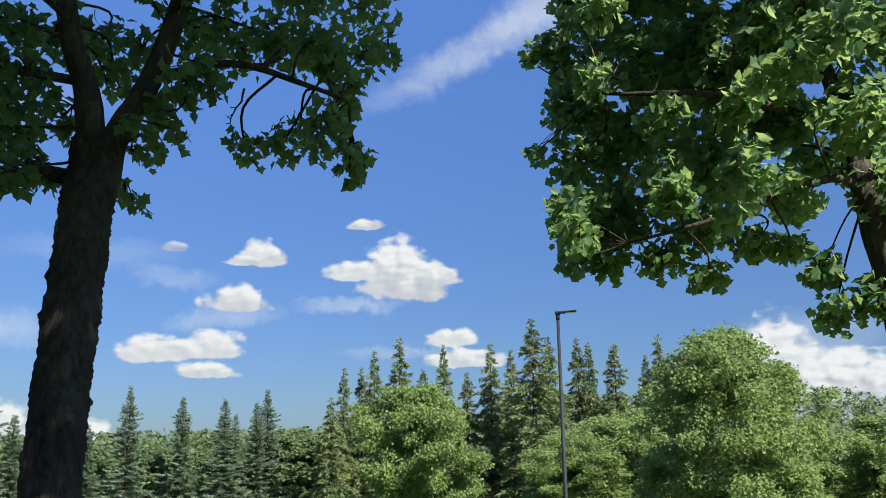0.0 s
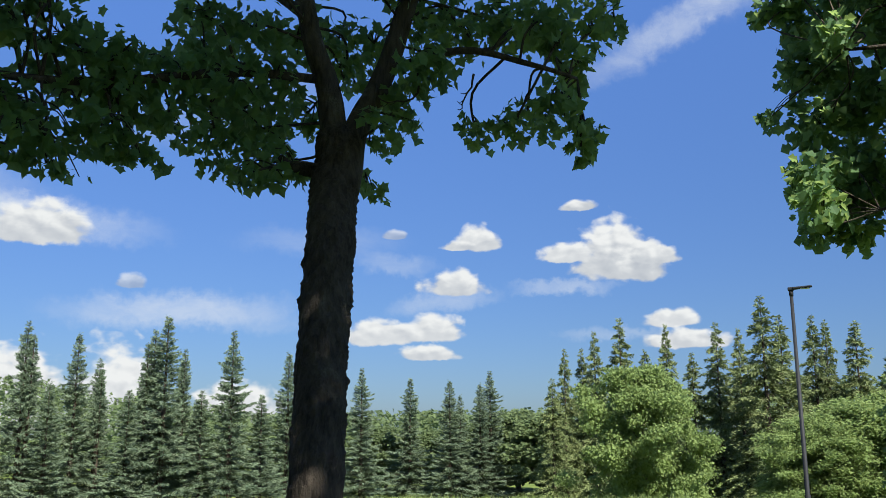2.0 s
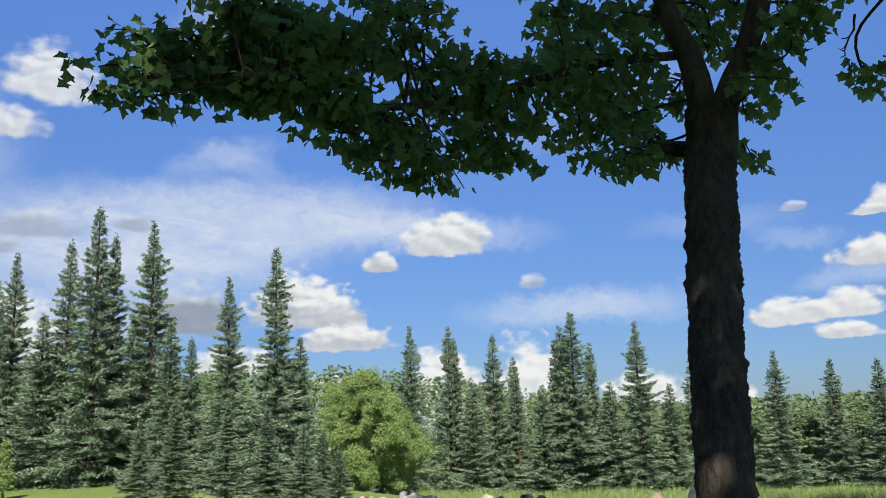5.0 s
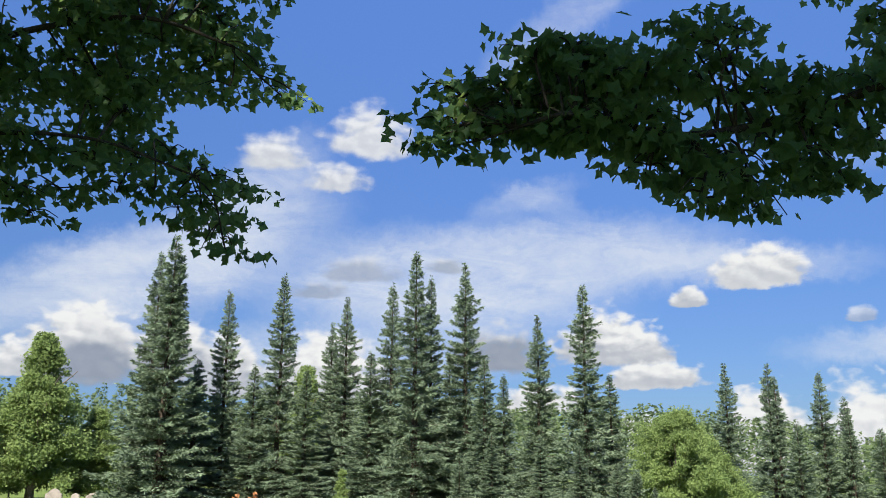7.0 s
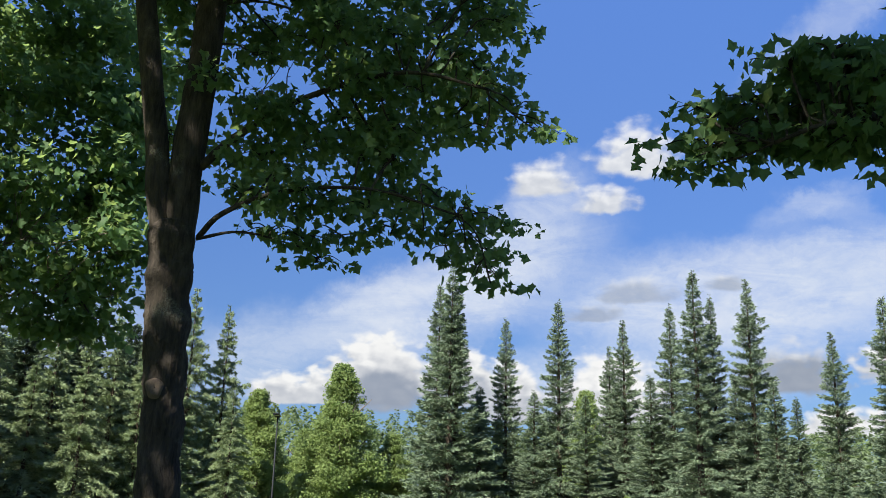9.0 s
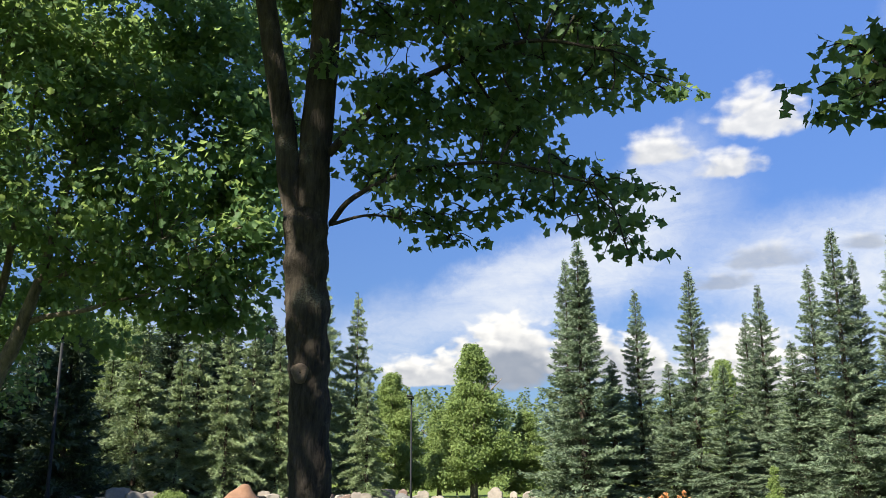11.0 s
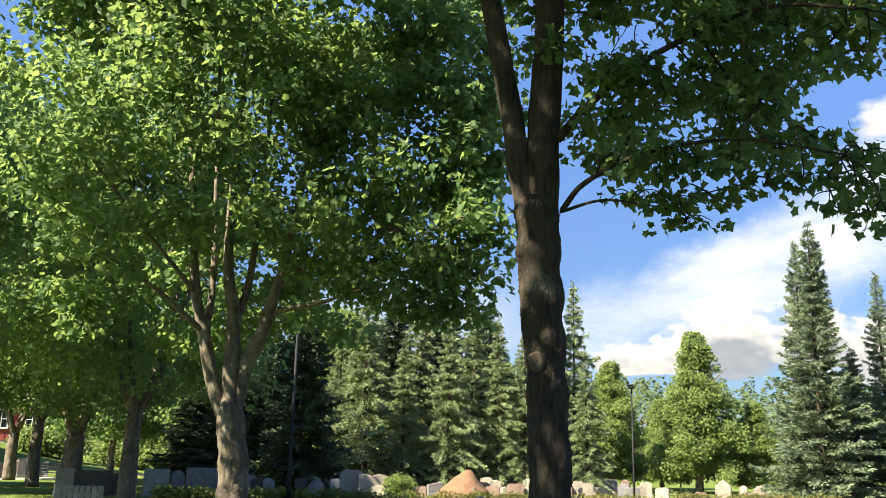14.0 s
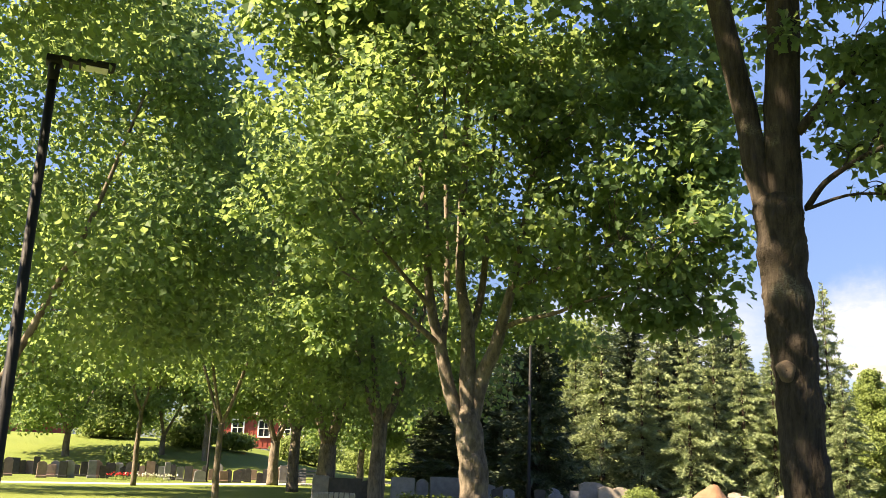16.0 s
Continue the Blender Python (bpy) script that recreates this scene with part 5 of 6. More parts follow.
# ---- broad trees in the middle distance ----
def broadleaf_mesh(seed, tall, wide, cone, leaf_size, leaves_each, clump_count):
    rng = np.random.default_rng(seed)
    clumps, limbs = [], []
    trunk = line_of([(0, 0, 0), (0.05, 0, tall * 0.3), (0, 0.05, tall * 0.85)], tall * 0.028, 0.03, 5)
    for k in range(clump_count):
        t = rng.random() ** 0.85
        a = rng.random() * 6.28
        if cone:
            reach = wide * (1 - t) ** 0.75 * (1.0 if t > 0.06 else 0.8)
        else:
            reach = wide * (math.sqrt(max(0.03, 1 - ((t - 0.42) / 0.6) ** 2)) if t > 0.42 else 0.86 + 0.14 * t / 0.42)
        reach *= rng.uniform(0.25, 1.0) * (1 + 0.16 * math.sin(3 * a + seed) + 0.12 * math.sin(9 * t + 2 * a))
        z = tall * (0.1 + 0.86 * t)
        s = rng.uniform(0.045, 0.105) * tall * (0.65 if cone and t > 0.6 else 1)
        clumps.append((Vector((reach * math.cos(a), reach * math.sin(a), z)), (s, s, s * 0.62)))
    for k in range(7):
        a, t = rng.random() * 6.28, rng.uniform(0.2, 0.6)
        p0 = Vector((0, 0, tall * t))
        p1 = Vector((wide * 0.6 * math.cos(a), wide * 0.6 * math.sin(a), tall * (t + 0.22)))
        limbs.append(line_of([p0, p0.lerp(p1, 0.5) + Vector((0, 0, 0.1)), p1], tall * 0.011, 0.012, 4))
    density = leaves_each
    leaves = leaf_cloud(rng, clumps, FAR_LEAF, leaf_size, density, (0, 0, tall * 0.5), 0.1, 0.9)
    return leaves, join_soups([tube(*trunk, 8)] + [tube(*l, 5) for l in limbs])


def broadleaf(name, label, place, mesh, leaf, group=""):
    tree = thing(name, place, label, "tree", group)
    soup("trunk", *mesh[1], MAPLE_BARK, tree, True)
    tagged(soup("crown", *mesh[0], leaf, tree), kind="stuff")
    return tree


round_tree = broadleaf("broadleaf_tree", "round bright green maple in full sun", (0, 0, 0), broadleaf_mesh(81, 6, 2.7, False, 0.105, 440, 200), LIME_LEAF, "round trees before the wood")
rows_of([round_tree], 6, [(1.8, 4.2, 44, 0.9), (-26.2, 1.8, 46, 1.3)], 2)
big_round = broadleaf("broadleaf_tree", "large round maple with a dense sunlit crown", (0, 0, 0), broadleaf_mesh(82, 7, 3.0, False, 0.11, 290, 250), LIME_LEAF, "round trees before the wood")
rows_of([big_round], 7, [(-17.4, 7.0, 38, 1.0), (-10.4, 1.8, 52, 1.6), (-13.4, 2.6, 56, 1.6), (-8.2, 0.8, 50, 1.2), (45.8, 1.2, 50, 1.0), (44.6, 3.8, 46, 0.8), (43.4, 2.4, 48, 0.9), (104.8, 9.0, 52, 0.8)], 4)
far_round = broadleaf("broadleaf_tree", "low round bush-like tree before the wood", (0, 0, 0), broadleaf_mesh(84, 7, 3.0, False, 0.26, 60, 170), FOREST_LEAF, "low trees before the wood")
rows_of([far_round], 7, [(17.6, 0.4, 84, 1.4), (9.4, 1.4, 84, 1.4), (21.6, 0.6, 84, 1.4), (14.8, 0.2, 86, 1.4), (24.8, 0.8, 86, 1.4), (12.2, 0.5, 88, 1.4), (27.5, 0.6, 84, 1.4), (7.8, 1.2, 80, 1.4)], 3)
cone_tree = broadleaf("broadleaf_tree", "conical light green lime tree", (0, 0, 0), broadleaf_mesh(83, 8, 2.7, True, 0.115, 300, 260), LIME_LEAF, "conical limes by the graves")
rows_of([cone_tree], 8, [(82.75, 7.95, 50, 0.95), (87.9, 6.1, 50, 1.0), (79.4, 3.6, 52, 1.2), (84.9, 3.8, 56, 1.1), (67.4, 6.6, 50, 0.8), (94.6, 6.0, 52, 1.1)], 6)


# ---- the far wood ----
def far_wood():
    rng = np.random.default_rng(90)
    spots, ways, ups, sizes = [], [], [], []
    edge = [(-40, 3.0), (-14, 3.3), (-9, 3.0), (6, 1.6), (10, 1.5), (25, 1.2), (32, 2.0), (44, 3.9), (55, 4.4), (70, 4.6), (88, 5.0), (100, 5.2), (120, 5.0), (150, 4.5)]
    hs, cs = [e[0] for e in edge], [e[1] for e in edge]
    for k in range(900):
        h, d = rng.uniform(-40, 150), rng.uniform(100, 165)
        c = float(np.interp(h, hs, cs)) * rng.uniform(0.72, 1.06)
        base = at(h, d)
        base.z = ground_height(base.x, base.y)
        tall = max(4.0, 1.6 + d * math.tan(radians(c)) - base.z)
        wide = rng.uniform(1.6, 2.8)
        spire = rng.random() < 0.3
        n = 260
        t = rng.random(n) ** 0.7
        a = rng.random(n) * 6.28
        reach = wide * ((1 - t) ** 0.8 if spire else np.sqrt(np.maximum(0.02, 1 - ((t - 0.5) / 0.55) ** 2))) * rng.uniform(0.75, 1.0, n)
        spots.append(np.stack([base.x + reach * np.cos(a), base.y + reach * np.sin(a), base.z + tall * t], 1))
        ways.append(np.stack([np.cos(a), np.sin(a), rng.uniform(-0.9, 0.5, n)], 1))
        ups.append(np.stack([np.cos(a), np.sin(a), 0.8 + 0 * a], 1) + rng.normal(size=(n, 3)) * 0.4)
        sizes.append(rng.uniform(0.35, 0.65, n))
    v, f = scatter(np.array([(-0.5, 0.4, 0), (0.4, 0, 0.1), (0.3, 1.0, 0)]), np.array([(0, 1, 2)]), np.concatenate(spots), np.concatenate(ways), np.concatenate(ups), np.concatenate(sizes))
    ob = soup("far_wood", v, f, FOREST_LEAF)
    return tagged(ob, "mixed green wood closing the far side of the fields", "wood", kind="stuff")


far_wood()


# ---- ground ----
def ground():
    rings = [0, 2, 4, 7, 11, 16, 22, 28, 34, 40, 46, 52, 56, 60, 64, 68, 72, 76, 80, 90, 110, 150, 250, 500, 1200, 2600]
    n, verts, tris = 96, [(0, 0, 0)], []
    for r in rings[1:]:
        for k in range(n):
            a = 2 * math.pi * k / n
            x, y = r * math.cos(a), r * math.sin(a)
            verts.append((x, y, ground_height(x, y)))
    for k in range(n):
        tris.append((0, 1 + k, 1 + (k + 1) % n))
    for i in range(len(rings) - 2):
        for k in range(n):
            a, b = 1 + i * n + k, 1 + i * n + (k + 1) % n
            tris += [(a, a + n, b + n), (a, b + n, b)]
    return tagged(soup("ground", np.array(verts), np.array(tris), LAWN, None, True), "mown green lawn and grassy bank", "ground", kind="structure")


ground()


def strip(name, points, width, mat, label, z=0.012):
    """A flat path with soft edges along a line, laid on the ground."""
    line = bend(points, 8)
    verts, tris = [], []
    for i, p in enumerate(line):
        d = (line[min(i + 1, len(line) - 1)] - line[max(i - 1, 0)]).normalized()
        s = Vector((-d.y, d.x, 0)) * width / 2
        for k in range(5):
            q = p + s * (k / 2 - 1) * (1 + 0.06 * math.sin(i * 2.1 + k))
            verts.append((q.x, q.y, ground_height(q.x, q.y) + (z if 0 < k < 4 else -0.02)))
    for i in range(len(line) - 1):
        for k in range(4):
            a = i * 5 + k
            tris += [(a, a + 1, a + 6), (a, a + 6, a + 5)]
    return tagged(soup(name, np.array(verts), np.array(tris), mat), label, "path", kind="structure")


strip("road", [at(160, 18), at(148, 18.5), at(138, 19), at(128, 20.5), at(121, 23)], 8.0, ASPHALT, "worn asphalt drive dappled with shade")
strip("path", [at(124, 26), at(116, 27.5), at(108, 29), at(98, 30.5), at(86, 34)], 1.9, GRAVEL, "narrow pale path along the hedge")
strip("gravel_path", [at(150, 46), at(138, 45), at(128, 48), at(118, 58), at(114, 70)], 2.6, GRAVEL, "pale gravel path across the lawn", 0.016)


def light_pole(place, tall, label, thick=0.065, turn=0.0, lean=0.0, head=True):
    """A tapered pole with a flat luminaire on a short arm."""
    ob = thing("street_lamp", place, label, "lamp", "path lamps", turn)
    soup("pole", *tube([(0, 0, 0), (0, 0, 0.9), (0.0, 0, 0.95), (lean, 0, tall)], [thick * 1.35, thick * 1.3, thick, thick * 0.72], 16), POLE_PAINT, ob, True)
    soup("base_plate", *tube([(0, 0, 0), (0, 0, 0.04)], [thick * 2.4, thick * 2.4], 16), POLE_PAINT, ob)
    if head:
        soup("collar", *tube([(lean, 0, tall - 0.22), (lean, 0, tall - 0.02)], [thick * 0.9, thick * 0.95], 14), POLE_PAINT, ob, True)
        bm = bmesh.new()
        box(bm, (0.20, 0.20, 0.10), (lean, 0, tall - 0.02), 0.02)
        part("hinge", bm, POLE_PAINT, ob)
        bm = bmesh.new()
        box(bm, (0.62, 0.26, 0.075), (lean + 0.36, 0, tall + 0.0), 0.025)
        for v in bm.verts:
            v.co.z += 0.05 * max(0, v.co.x - lean) + (0.02 if v.co.z < tall + 0.03 and v.co.x > lean + 0.4 else 0)
        lum = part("luminaire", bm, POLE_PAINT, ob)
        bm = bmesh.new()
        box(bm, (0.30, 0.18, 0.012), (lean + 0.44, 0, tall + 0.012), 0.004)
        part("diffuser", bm, LENS_GLASS, lum, "pale diffuser")
    return ob


light_pole((*at(-7.3, 32).xy, ground_height(*at(-7.3, 32).xy)), 6.3 - ground_height(*at(-7.3, 32).xy), "tall dark lamp post with a flat lamp head", 0.075, -10)
light_pole(at(107.7, 31.5), 5.95, "dark lamp post standing in the hedge", 0.058, 30)
light_pole(at(138.4, 11.2), 6.02, "dark lamp post close by with a flat lamp head", 0.07, 138)
light_pole(at(127.2, 52), 4.2, "thin lamp post on the far lawn", 0.05, 40)
light_pole(at(86.65, 37), 4.4, "thin grey lamp post beyond the hedge", 0.036, 350)
light_pole(at(83.8, 60), 4.4, "thin grey lamp post beyond the hedge", 0.036, 350)
light_pole(at(85.9, 74), 4.6, "thin grey lamp post beyond the hedge", 0.036, 350)
light_pole(at(70.95, 60), 4.3, "thin grey lamp post before the spruces", 0.06, 70)


# ---- graves ----
def gravestone(place, turn, w, h, d, shape, mat, label, group="gravestones", seed=0, lettering=False):
    """A headstone on a low plinth: arched, rough-hewn or square."""
    r = random.Random(seed)
    ob = thing("gravestone", place, label, "gravestone", group, turn)
    bm = bmesh.new()
    box(bm, (w * 1.12, d * 1.6, 0.14), (0, 0, -0.02), 0.02)
    part("plinth", bm, mat, ob)
    n = 12
    top = []
    for i in range(n + 1):
        x = -1 + 2 * i / n
        if shape == "arch":
            y = 1 - 0.16 * x * x
        elif shape == "slant":
            y = 0.92 + 0.10 * x
        elif shape == "rough":
            y = 0.94 - 0.10 * abs(x) ** 3 + 0.06 * noise.noise((x * 2.5 + seed, seed, 0.3))
        elif shape == "heart":
            y = 0.9 + 0.10 * math.sin(abs(x) * 3.1)
        else:
            y = 1.0
        top.append((x * w / 2, y * h))
    outline = [(-w / 2 * 1.02, 0.11), (w / 2 * 1.02, 0.11)] + [p for p in reversed(top)]
    bm = bmesh.new()
    ring = [bm.verts.new((x, -d / 2, z)) for x, z in outline]
    face = bm.faces.new(ring)
    made = bmesh.ops.extrude_face_region(bm, geom=[face])
    moved = [v for v in made["geom"] if isinstance(v, bmesh.types.BMVert)]
    bmesh.ops.translate(bm, verts=moved, vec=(0, d, 0))
    bmesh.ops.recalc_face_normals(bm, faces=bm.faces[:])
    rims = [e for e in bm.edges if len(e.link_faces) == 2 and e.calc_face_angle(0) > 0.9]
    bmesh.ops.bevel(bm, geom=rims, offset=min(0.02, d * 0.15), segments=2, affect="EDGES")
    if shape == "rough":
        bmesh.ops.triangulate(bm, faces=[f for f in bm.faces if len(f.verts) > 4])
        for v in bm.verts:
            k = noise.noise_vector((v.co * 7) + Vector((seed, 0, 0)))
            v.co += k * 0.022
    part("slab", bm, mat, ob)
    if lettering:
        for k, (wide, high, z) in enumerate(((0.56, 0.055, 0.68), (0.42, 0.03, 0.56), (0.38, 0.03, 0.49))):
            bm = bmesh.new()
            step = wide * w / 8
            for i in range(8):
                box(bm, (step * 0.62, 0.006, high), (-wide * w / 2 + (i + 0.5) * step, -d / 2 - 0.004, z * h), 0.0)
            part("lettering", bm, GOLD_PAINT, ob, "row of gilded letters worn to bars")
    return ob


STONES = {"grey": (GREY_STONE, "grey granite"), "dark": (DARK_STONE, "polished black granite"), "red": (RED_STONE, "reddish brown granite"), "pale": (PALE_STONE, "pale sunlit granite")}
SHAPES = {"arch": "with an arched top", "rough": "with rough-hewn edges", "square": "with a square top", "slant": "with a slanting top", "heart": "with a double-curved top"}


def stone(h, d, w, t, deep, shape, tone, turn, seed, group="gravestones", lettering=False):
    p = at(h, d)
    p.z = ground_height(p.x, p.y)
    mat, word = STONES[tone]
    gravestone(p, h + turn, w, t, deep, shape, mat, f"{word} headstone {SHAPES[shape]} on the grass", group, seed, lettering)


# the near row across the lawn
stone(104.7, 18.5, 0.74, 0.64, 0.16, "arch", "dark", 8, 1)
stone(99.9, 18.6, 0.14, 0.78, 0.30, "square", "dark", 25, 2)
stone(99.1, 18.7, 0.50, 0.76, 0.20, "square", "dark", 20, 3)
stone(97.4, 18.6, 0.62, 0.76, 0.22, "rough", "red", 14, 4, lettering=True)
stone(96.1, 19.4, 0.44, 0.80, 0.16, "arch", "grey", 14, 5)
stone(95.0, 19.0, 0.34, 0.76, 0.22, "rough", "pale", 20, 6)
stone(94.0, 18.8, 0.60, 0.80, 0.20, "rough", "red", 14, 7, lettering=True)
stone(90.7, 18.9, 0.40, 0.84, 0.22, "slant", "red", 25, 8, lettering=True)
stone(89.5, 19.4, 0.44, 0.80, 0.20, "slant", "pale", 35, 9)
stone(88.5, 19.2, 0.34, 0.80, 0.14, "heart", "pale", 30, 10)
stone(86.0, 18.6, 0.5, 0.50, 0.2, "arch", "dark", 14, 11)
stone(80.5, 18.8, 0.5, 0.52, 0.2, "arch", "dark", 14, 12)
stone(76.2, 19.4, 0.36, 0.74, 0.2, "arch", "dark", 10, 13)
stone(74.0, 19.0, 0.55, 0.56, 0.2, "rough", "dark", 14, 14)
stone(72.4, 19.0, 0.60, 0.76, 0.2, "slant", "grey", 14, 15)
stone(69.0, 18.8, 0.50, 0.60, 0.2, "square", "red", 14, 16)
stone(67.2, 18.8, 0.50, 0.62, 0.2, "square", "grey", 14, 17)
# large grey monuments in the shade of the maples
for i, (h, w, t, shape, tone) in enumerate([(115.4, 0.85, 1.05, "square", "grey"), (112.7, 1.25, 1.1, "square", "grey"), (110.4, 0.9, 0.9, "arch", "grey"), (111.4, 0.5, 1.1, "rough", "dark"), (114.2, 0.45, 1.0, "arch", "grey"), (117.4, 0.8, 0.9, "rough", "dark"), (118.9, 1.2, 0.95, "square", "dark"), (120.4, 0.6, 1.0, "square", "grey"),
                                            (108.9, 0.45, 0.72, "arch", "grey"), (107.0, 0.4, 0.78, "square", "dark"), (106.0, 0.5, 0.66, "rough", "grey"), (104.9, 0.36, 0.74, "square", "grey"), (109.6, 0.4, 0.85, "slant", "dark")]):
    stone(h, 34.0 + (i % 3) * 0.8, w, t * 0.9, 0.24, shape, tone, 6, 30 + i, "monuments in the shade")
# the field of graves behind the hedge
r = random.Random(7)
for i in range(120):
    h = 90.5 + 17.5 * r.random() if i < 92 else r.uniform(79, 90)
    stone(h, r.uniform(35.5, 48), r.uniform(0.3, 0.8), r.uniform(0.42, 0.80), 0.25, r.choice(["rough", "rough", "rough", "arch", "rough", "slant"]), r.choice(["pale", "red", "grey", "pale", "pale", "dark"]), r.uniform(-10, 20), 60 + i, "graves behind the hedge")
stone(103.9, 37, 0.95, 1.05, 0.25, "rough", "pale", 10, 120, "graves behind the hedge")
stone(102.6, 36.5, 1.15, 0.85, 0.25, "heart", "pale", 10, 121, "graves behind the hedge")
# the long row along the far edge of the lawn
for i in range(52):
    h = 121.5 + i * 0.36 + r.uniform(-0.1, 0.1)
    stone(h, r.uniform(51, 57), r.uniform(0.3, 0.6), r.uniform(0.6, 1.0), 0.22, r.choice(["square", "arch", "rough", "square"]), r.choice(["grey", "dark", "grey", "red", "dark", "dark"]), r.uniform(-8, 8), 150 + i, "graves along the far lawn")
# stones before the narrow spruces, most of them turned edge-on to the path
for i in range(22):
    h = 40.4 + i * 0.34 + r.uniform(-0.1, 0.1)
    stone(h, r.uniform(15.0, 16.8), r.uniform(0.26, 0.38), r.uniform(0.40, 0.56), r.uniform(0.06, 0.10), r.choice(["arch", "square", "rough"]), r.choice(["grey", "pale", "grey", "red", "dark", "grey"]), r.uniform(66, 84), 190 + i, "graves before the spruces")
for i, h in enumerate([32.9, 33.7, 34.6, 35.4, 36.2, 37.0, 37.8, 38.6, 24.6, 22.6, 26.8, 51.2]):
    stone(h, 14.2 + 0.3 * (i % 3), 0.19, 0.50 + 0.05 * (i % 3), 0.09, ["square", "arch", "rough"][i % 3], ["grey", "red", "dark", "grey", "red", "pale"][i % 6], 6 + 5 * (i % 3), 220 + i, "graves by the tall grass")


# ---- sand mound ----
def mound(place, w, t):
    bm = bmesh.new()
    bmesh.ops.create_icosphere(bm, subdivisions=4, radius=1.0)
    for v in bm.verts:
        d = math.hypot(v.co.x, v.co.y)
        z = max(0.0, 0.55 * (1 - d * d) + 0.45 * (1 - d)) if v.co.z > -0.2 else -0.1
        k = noise.fractal(v.co * 2.4 + Vector((1.7, 0, 0)), 0.7, 2.0, 4)
        v.co = Vector((v.co.x * w / 2 * 1.1, v.co.y * w / 2, z * t * 1.05 + (0.16 * k if z > 0.02 else 0)))
    ob = part("sand_mound", bm, SAND, None, "", True)
    ob.matrix_basis = pose(*place)
    return tagged(ob, "heap of orange sand beside a fresh grave", "mound")


mound(at(96.9, 37), 2.3, 0.98)


# ---- hedges, bushes and flowers ----
def leafy(name, label, category, place, turn, size, leaf, leaf_size, density, seed, lumps=18, group="", flat=0.7):
    """A low shrub or length of hedge: stems inside, clumps of leaves outside."""
    rng = np.random.default_rng(seed)
    ob = thing(name, place, label, category, group, turn)
    clumps, stems = [], []
    for k in range(lumps):
        x, y = rng.uniform(-0.5, 0.5) * size[0], rng.uniform(-0.5, 0.5) * size[1] * 0.8
        s = size[2] * rng.uniform(0.34, 0.46)
        z = size[2] - s * flat - rng.random() * size[2] * 0.30
        clumps.append((Vector((x, y, z)), (s * 1.5, s * 1.2, s * flat)))
        clumps.append((Vector((x, y, size[2] * 0.3)), (s * 1.4, s * 1.3, size[2] * 0.3)))
        stems.append(tube([(x * 0.9, y * 0.8, 0), (x, y, z * 0.6), (x + 0.05, y, z)], [0.018, 0.012, 0.006], 5))
    tagged(soup("stems", *join_soups(stems), SPRUCE_BARK, ob), kind="stuff")
    tagged(soup("leaves", *leaf_cloud(rng, clumps, FAR_LEAF, leaf_size, density, (0, 0, -1.0), 0.0, 0.9), leaf, ob), kind="stuff")
    return ob


leafy("hedge", "clipped reddish green barberry hedge in the sun", "hedge", at(79.4, 28.5), 76, (4.4, 1.4, 0.78), HEDGE_LEAF, 0.055, 800, 301, 46, "hedges")
for i, h in enumerate((85.2, 87.6, 90.0, 92.4, 94.8, 97.2, 99.6)):
    leafy("hedge", "low loose hedge with reddish flowering shoots", "hedge", at(h, 33.2), h, (1.5, 0.8, 0.40 + 0.08 * (i % 2)), HEDGE_LEAF, 0.075, 300, 310 + i, 14, "hedges")
for i, h in enumerate((102.0, 104.4, 106.8, 109.2, 111.6, 114.0)):
    leafy("bush", "low dark green bush in the shade", "bush", at(h, 31.8), h, (1.6, 0.9, 0.42 + 0.1 * (i % 2)), BUSH_LEAF, 0.09, 220, 330 + i, 14, "shaded bushes")
leafy("bush", "small bright green shrub among the graves", "bush", at(101.0, 36), 0, (0.8, 0.7, 0.95), LIME_LEAF, 0.08, 420, 340, 8)
broadleaf("thuja", "slender golden green thuja", at(65.0, 30), broadleaf_mesh(341, 1.7, 0.30, True, 0.06, 1500, 70), LIME_LEAF)
for i, (h, d, s) in enumerate([(125.6, 72, 1.3), (128.3, 72, 2.0), (133.0, 76, 2.2), (121.4, 74, 2.4), (117.0, 78, 3.0), (115.0, 76, 3.0), (131.5, 62, 1.4)]):
    p = at(h, d)
    leafy("bush", "rounded light green bush before the houses", "bush", (p.x, p.y, ground_height(p.x, p.y)), h, (s * 1.3, s, s), LIME_LEAF, 0.22, 55, 350 + i, 16, "garden bushes")


def flower_bed(label, place, spread, tall, petal, seed, blooms=40):
    """Arching leaves with flower heads above them."""
    rng = np.random.default_rng(seed)
    ob = thing("flowers", place, label, "flowers", "flower beds")
    n = blooms * 5
    p = rng.normal(size=(n, 3)) * (spread * 0.4, spread * 0.4, 0)
    p[:, 2] = 0
    tagged(soup("leaves", *scatter(np.array([(-0.03, 0, 0), (0.03, 0, 0), (0.02, 0.6, 0), (-0.02, 0.6, 0), (0, 1, -0.1)]), np.array([(0, 1, 2), (0, 2, 3), (3, 2, 4)]), p,
                                   rng.normal(size=(n, 3)) * 0.35 + (0, 0, 1), rng.normal(size=(n, 3)), tall * rng.uniform(0.6, 1.0, n)), GRASS_BLADE, ob), kind="stuff")
    c = rng.normal(size=(blooms, 3)) * (spread * 0.45, spread * 0.45, tall * 0.12) + (0, 0, tall * 0.9)
    pieces = []
    for q in c:
        a = rng.normal(size=(7, 3))
        pieces.append(scatter(*OVAL_LEAF, np.repeat(q[None], 7, 0), a + (0, 0, 0.5), rng.normal(size=(7, 3)), np.full(7, 0.062)))
    tagged(soup("flower_mass", *join_soups(pieces), petal, ob), kind="stuff")
    return ob


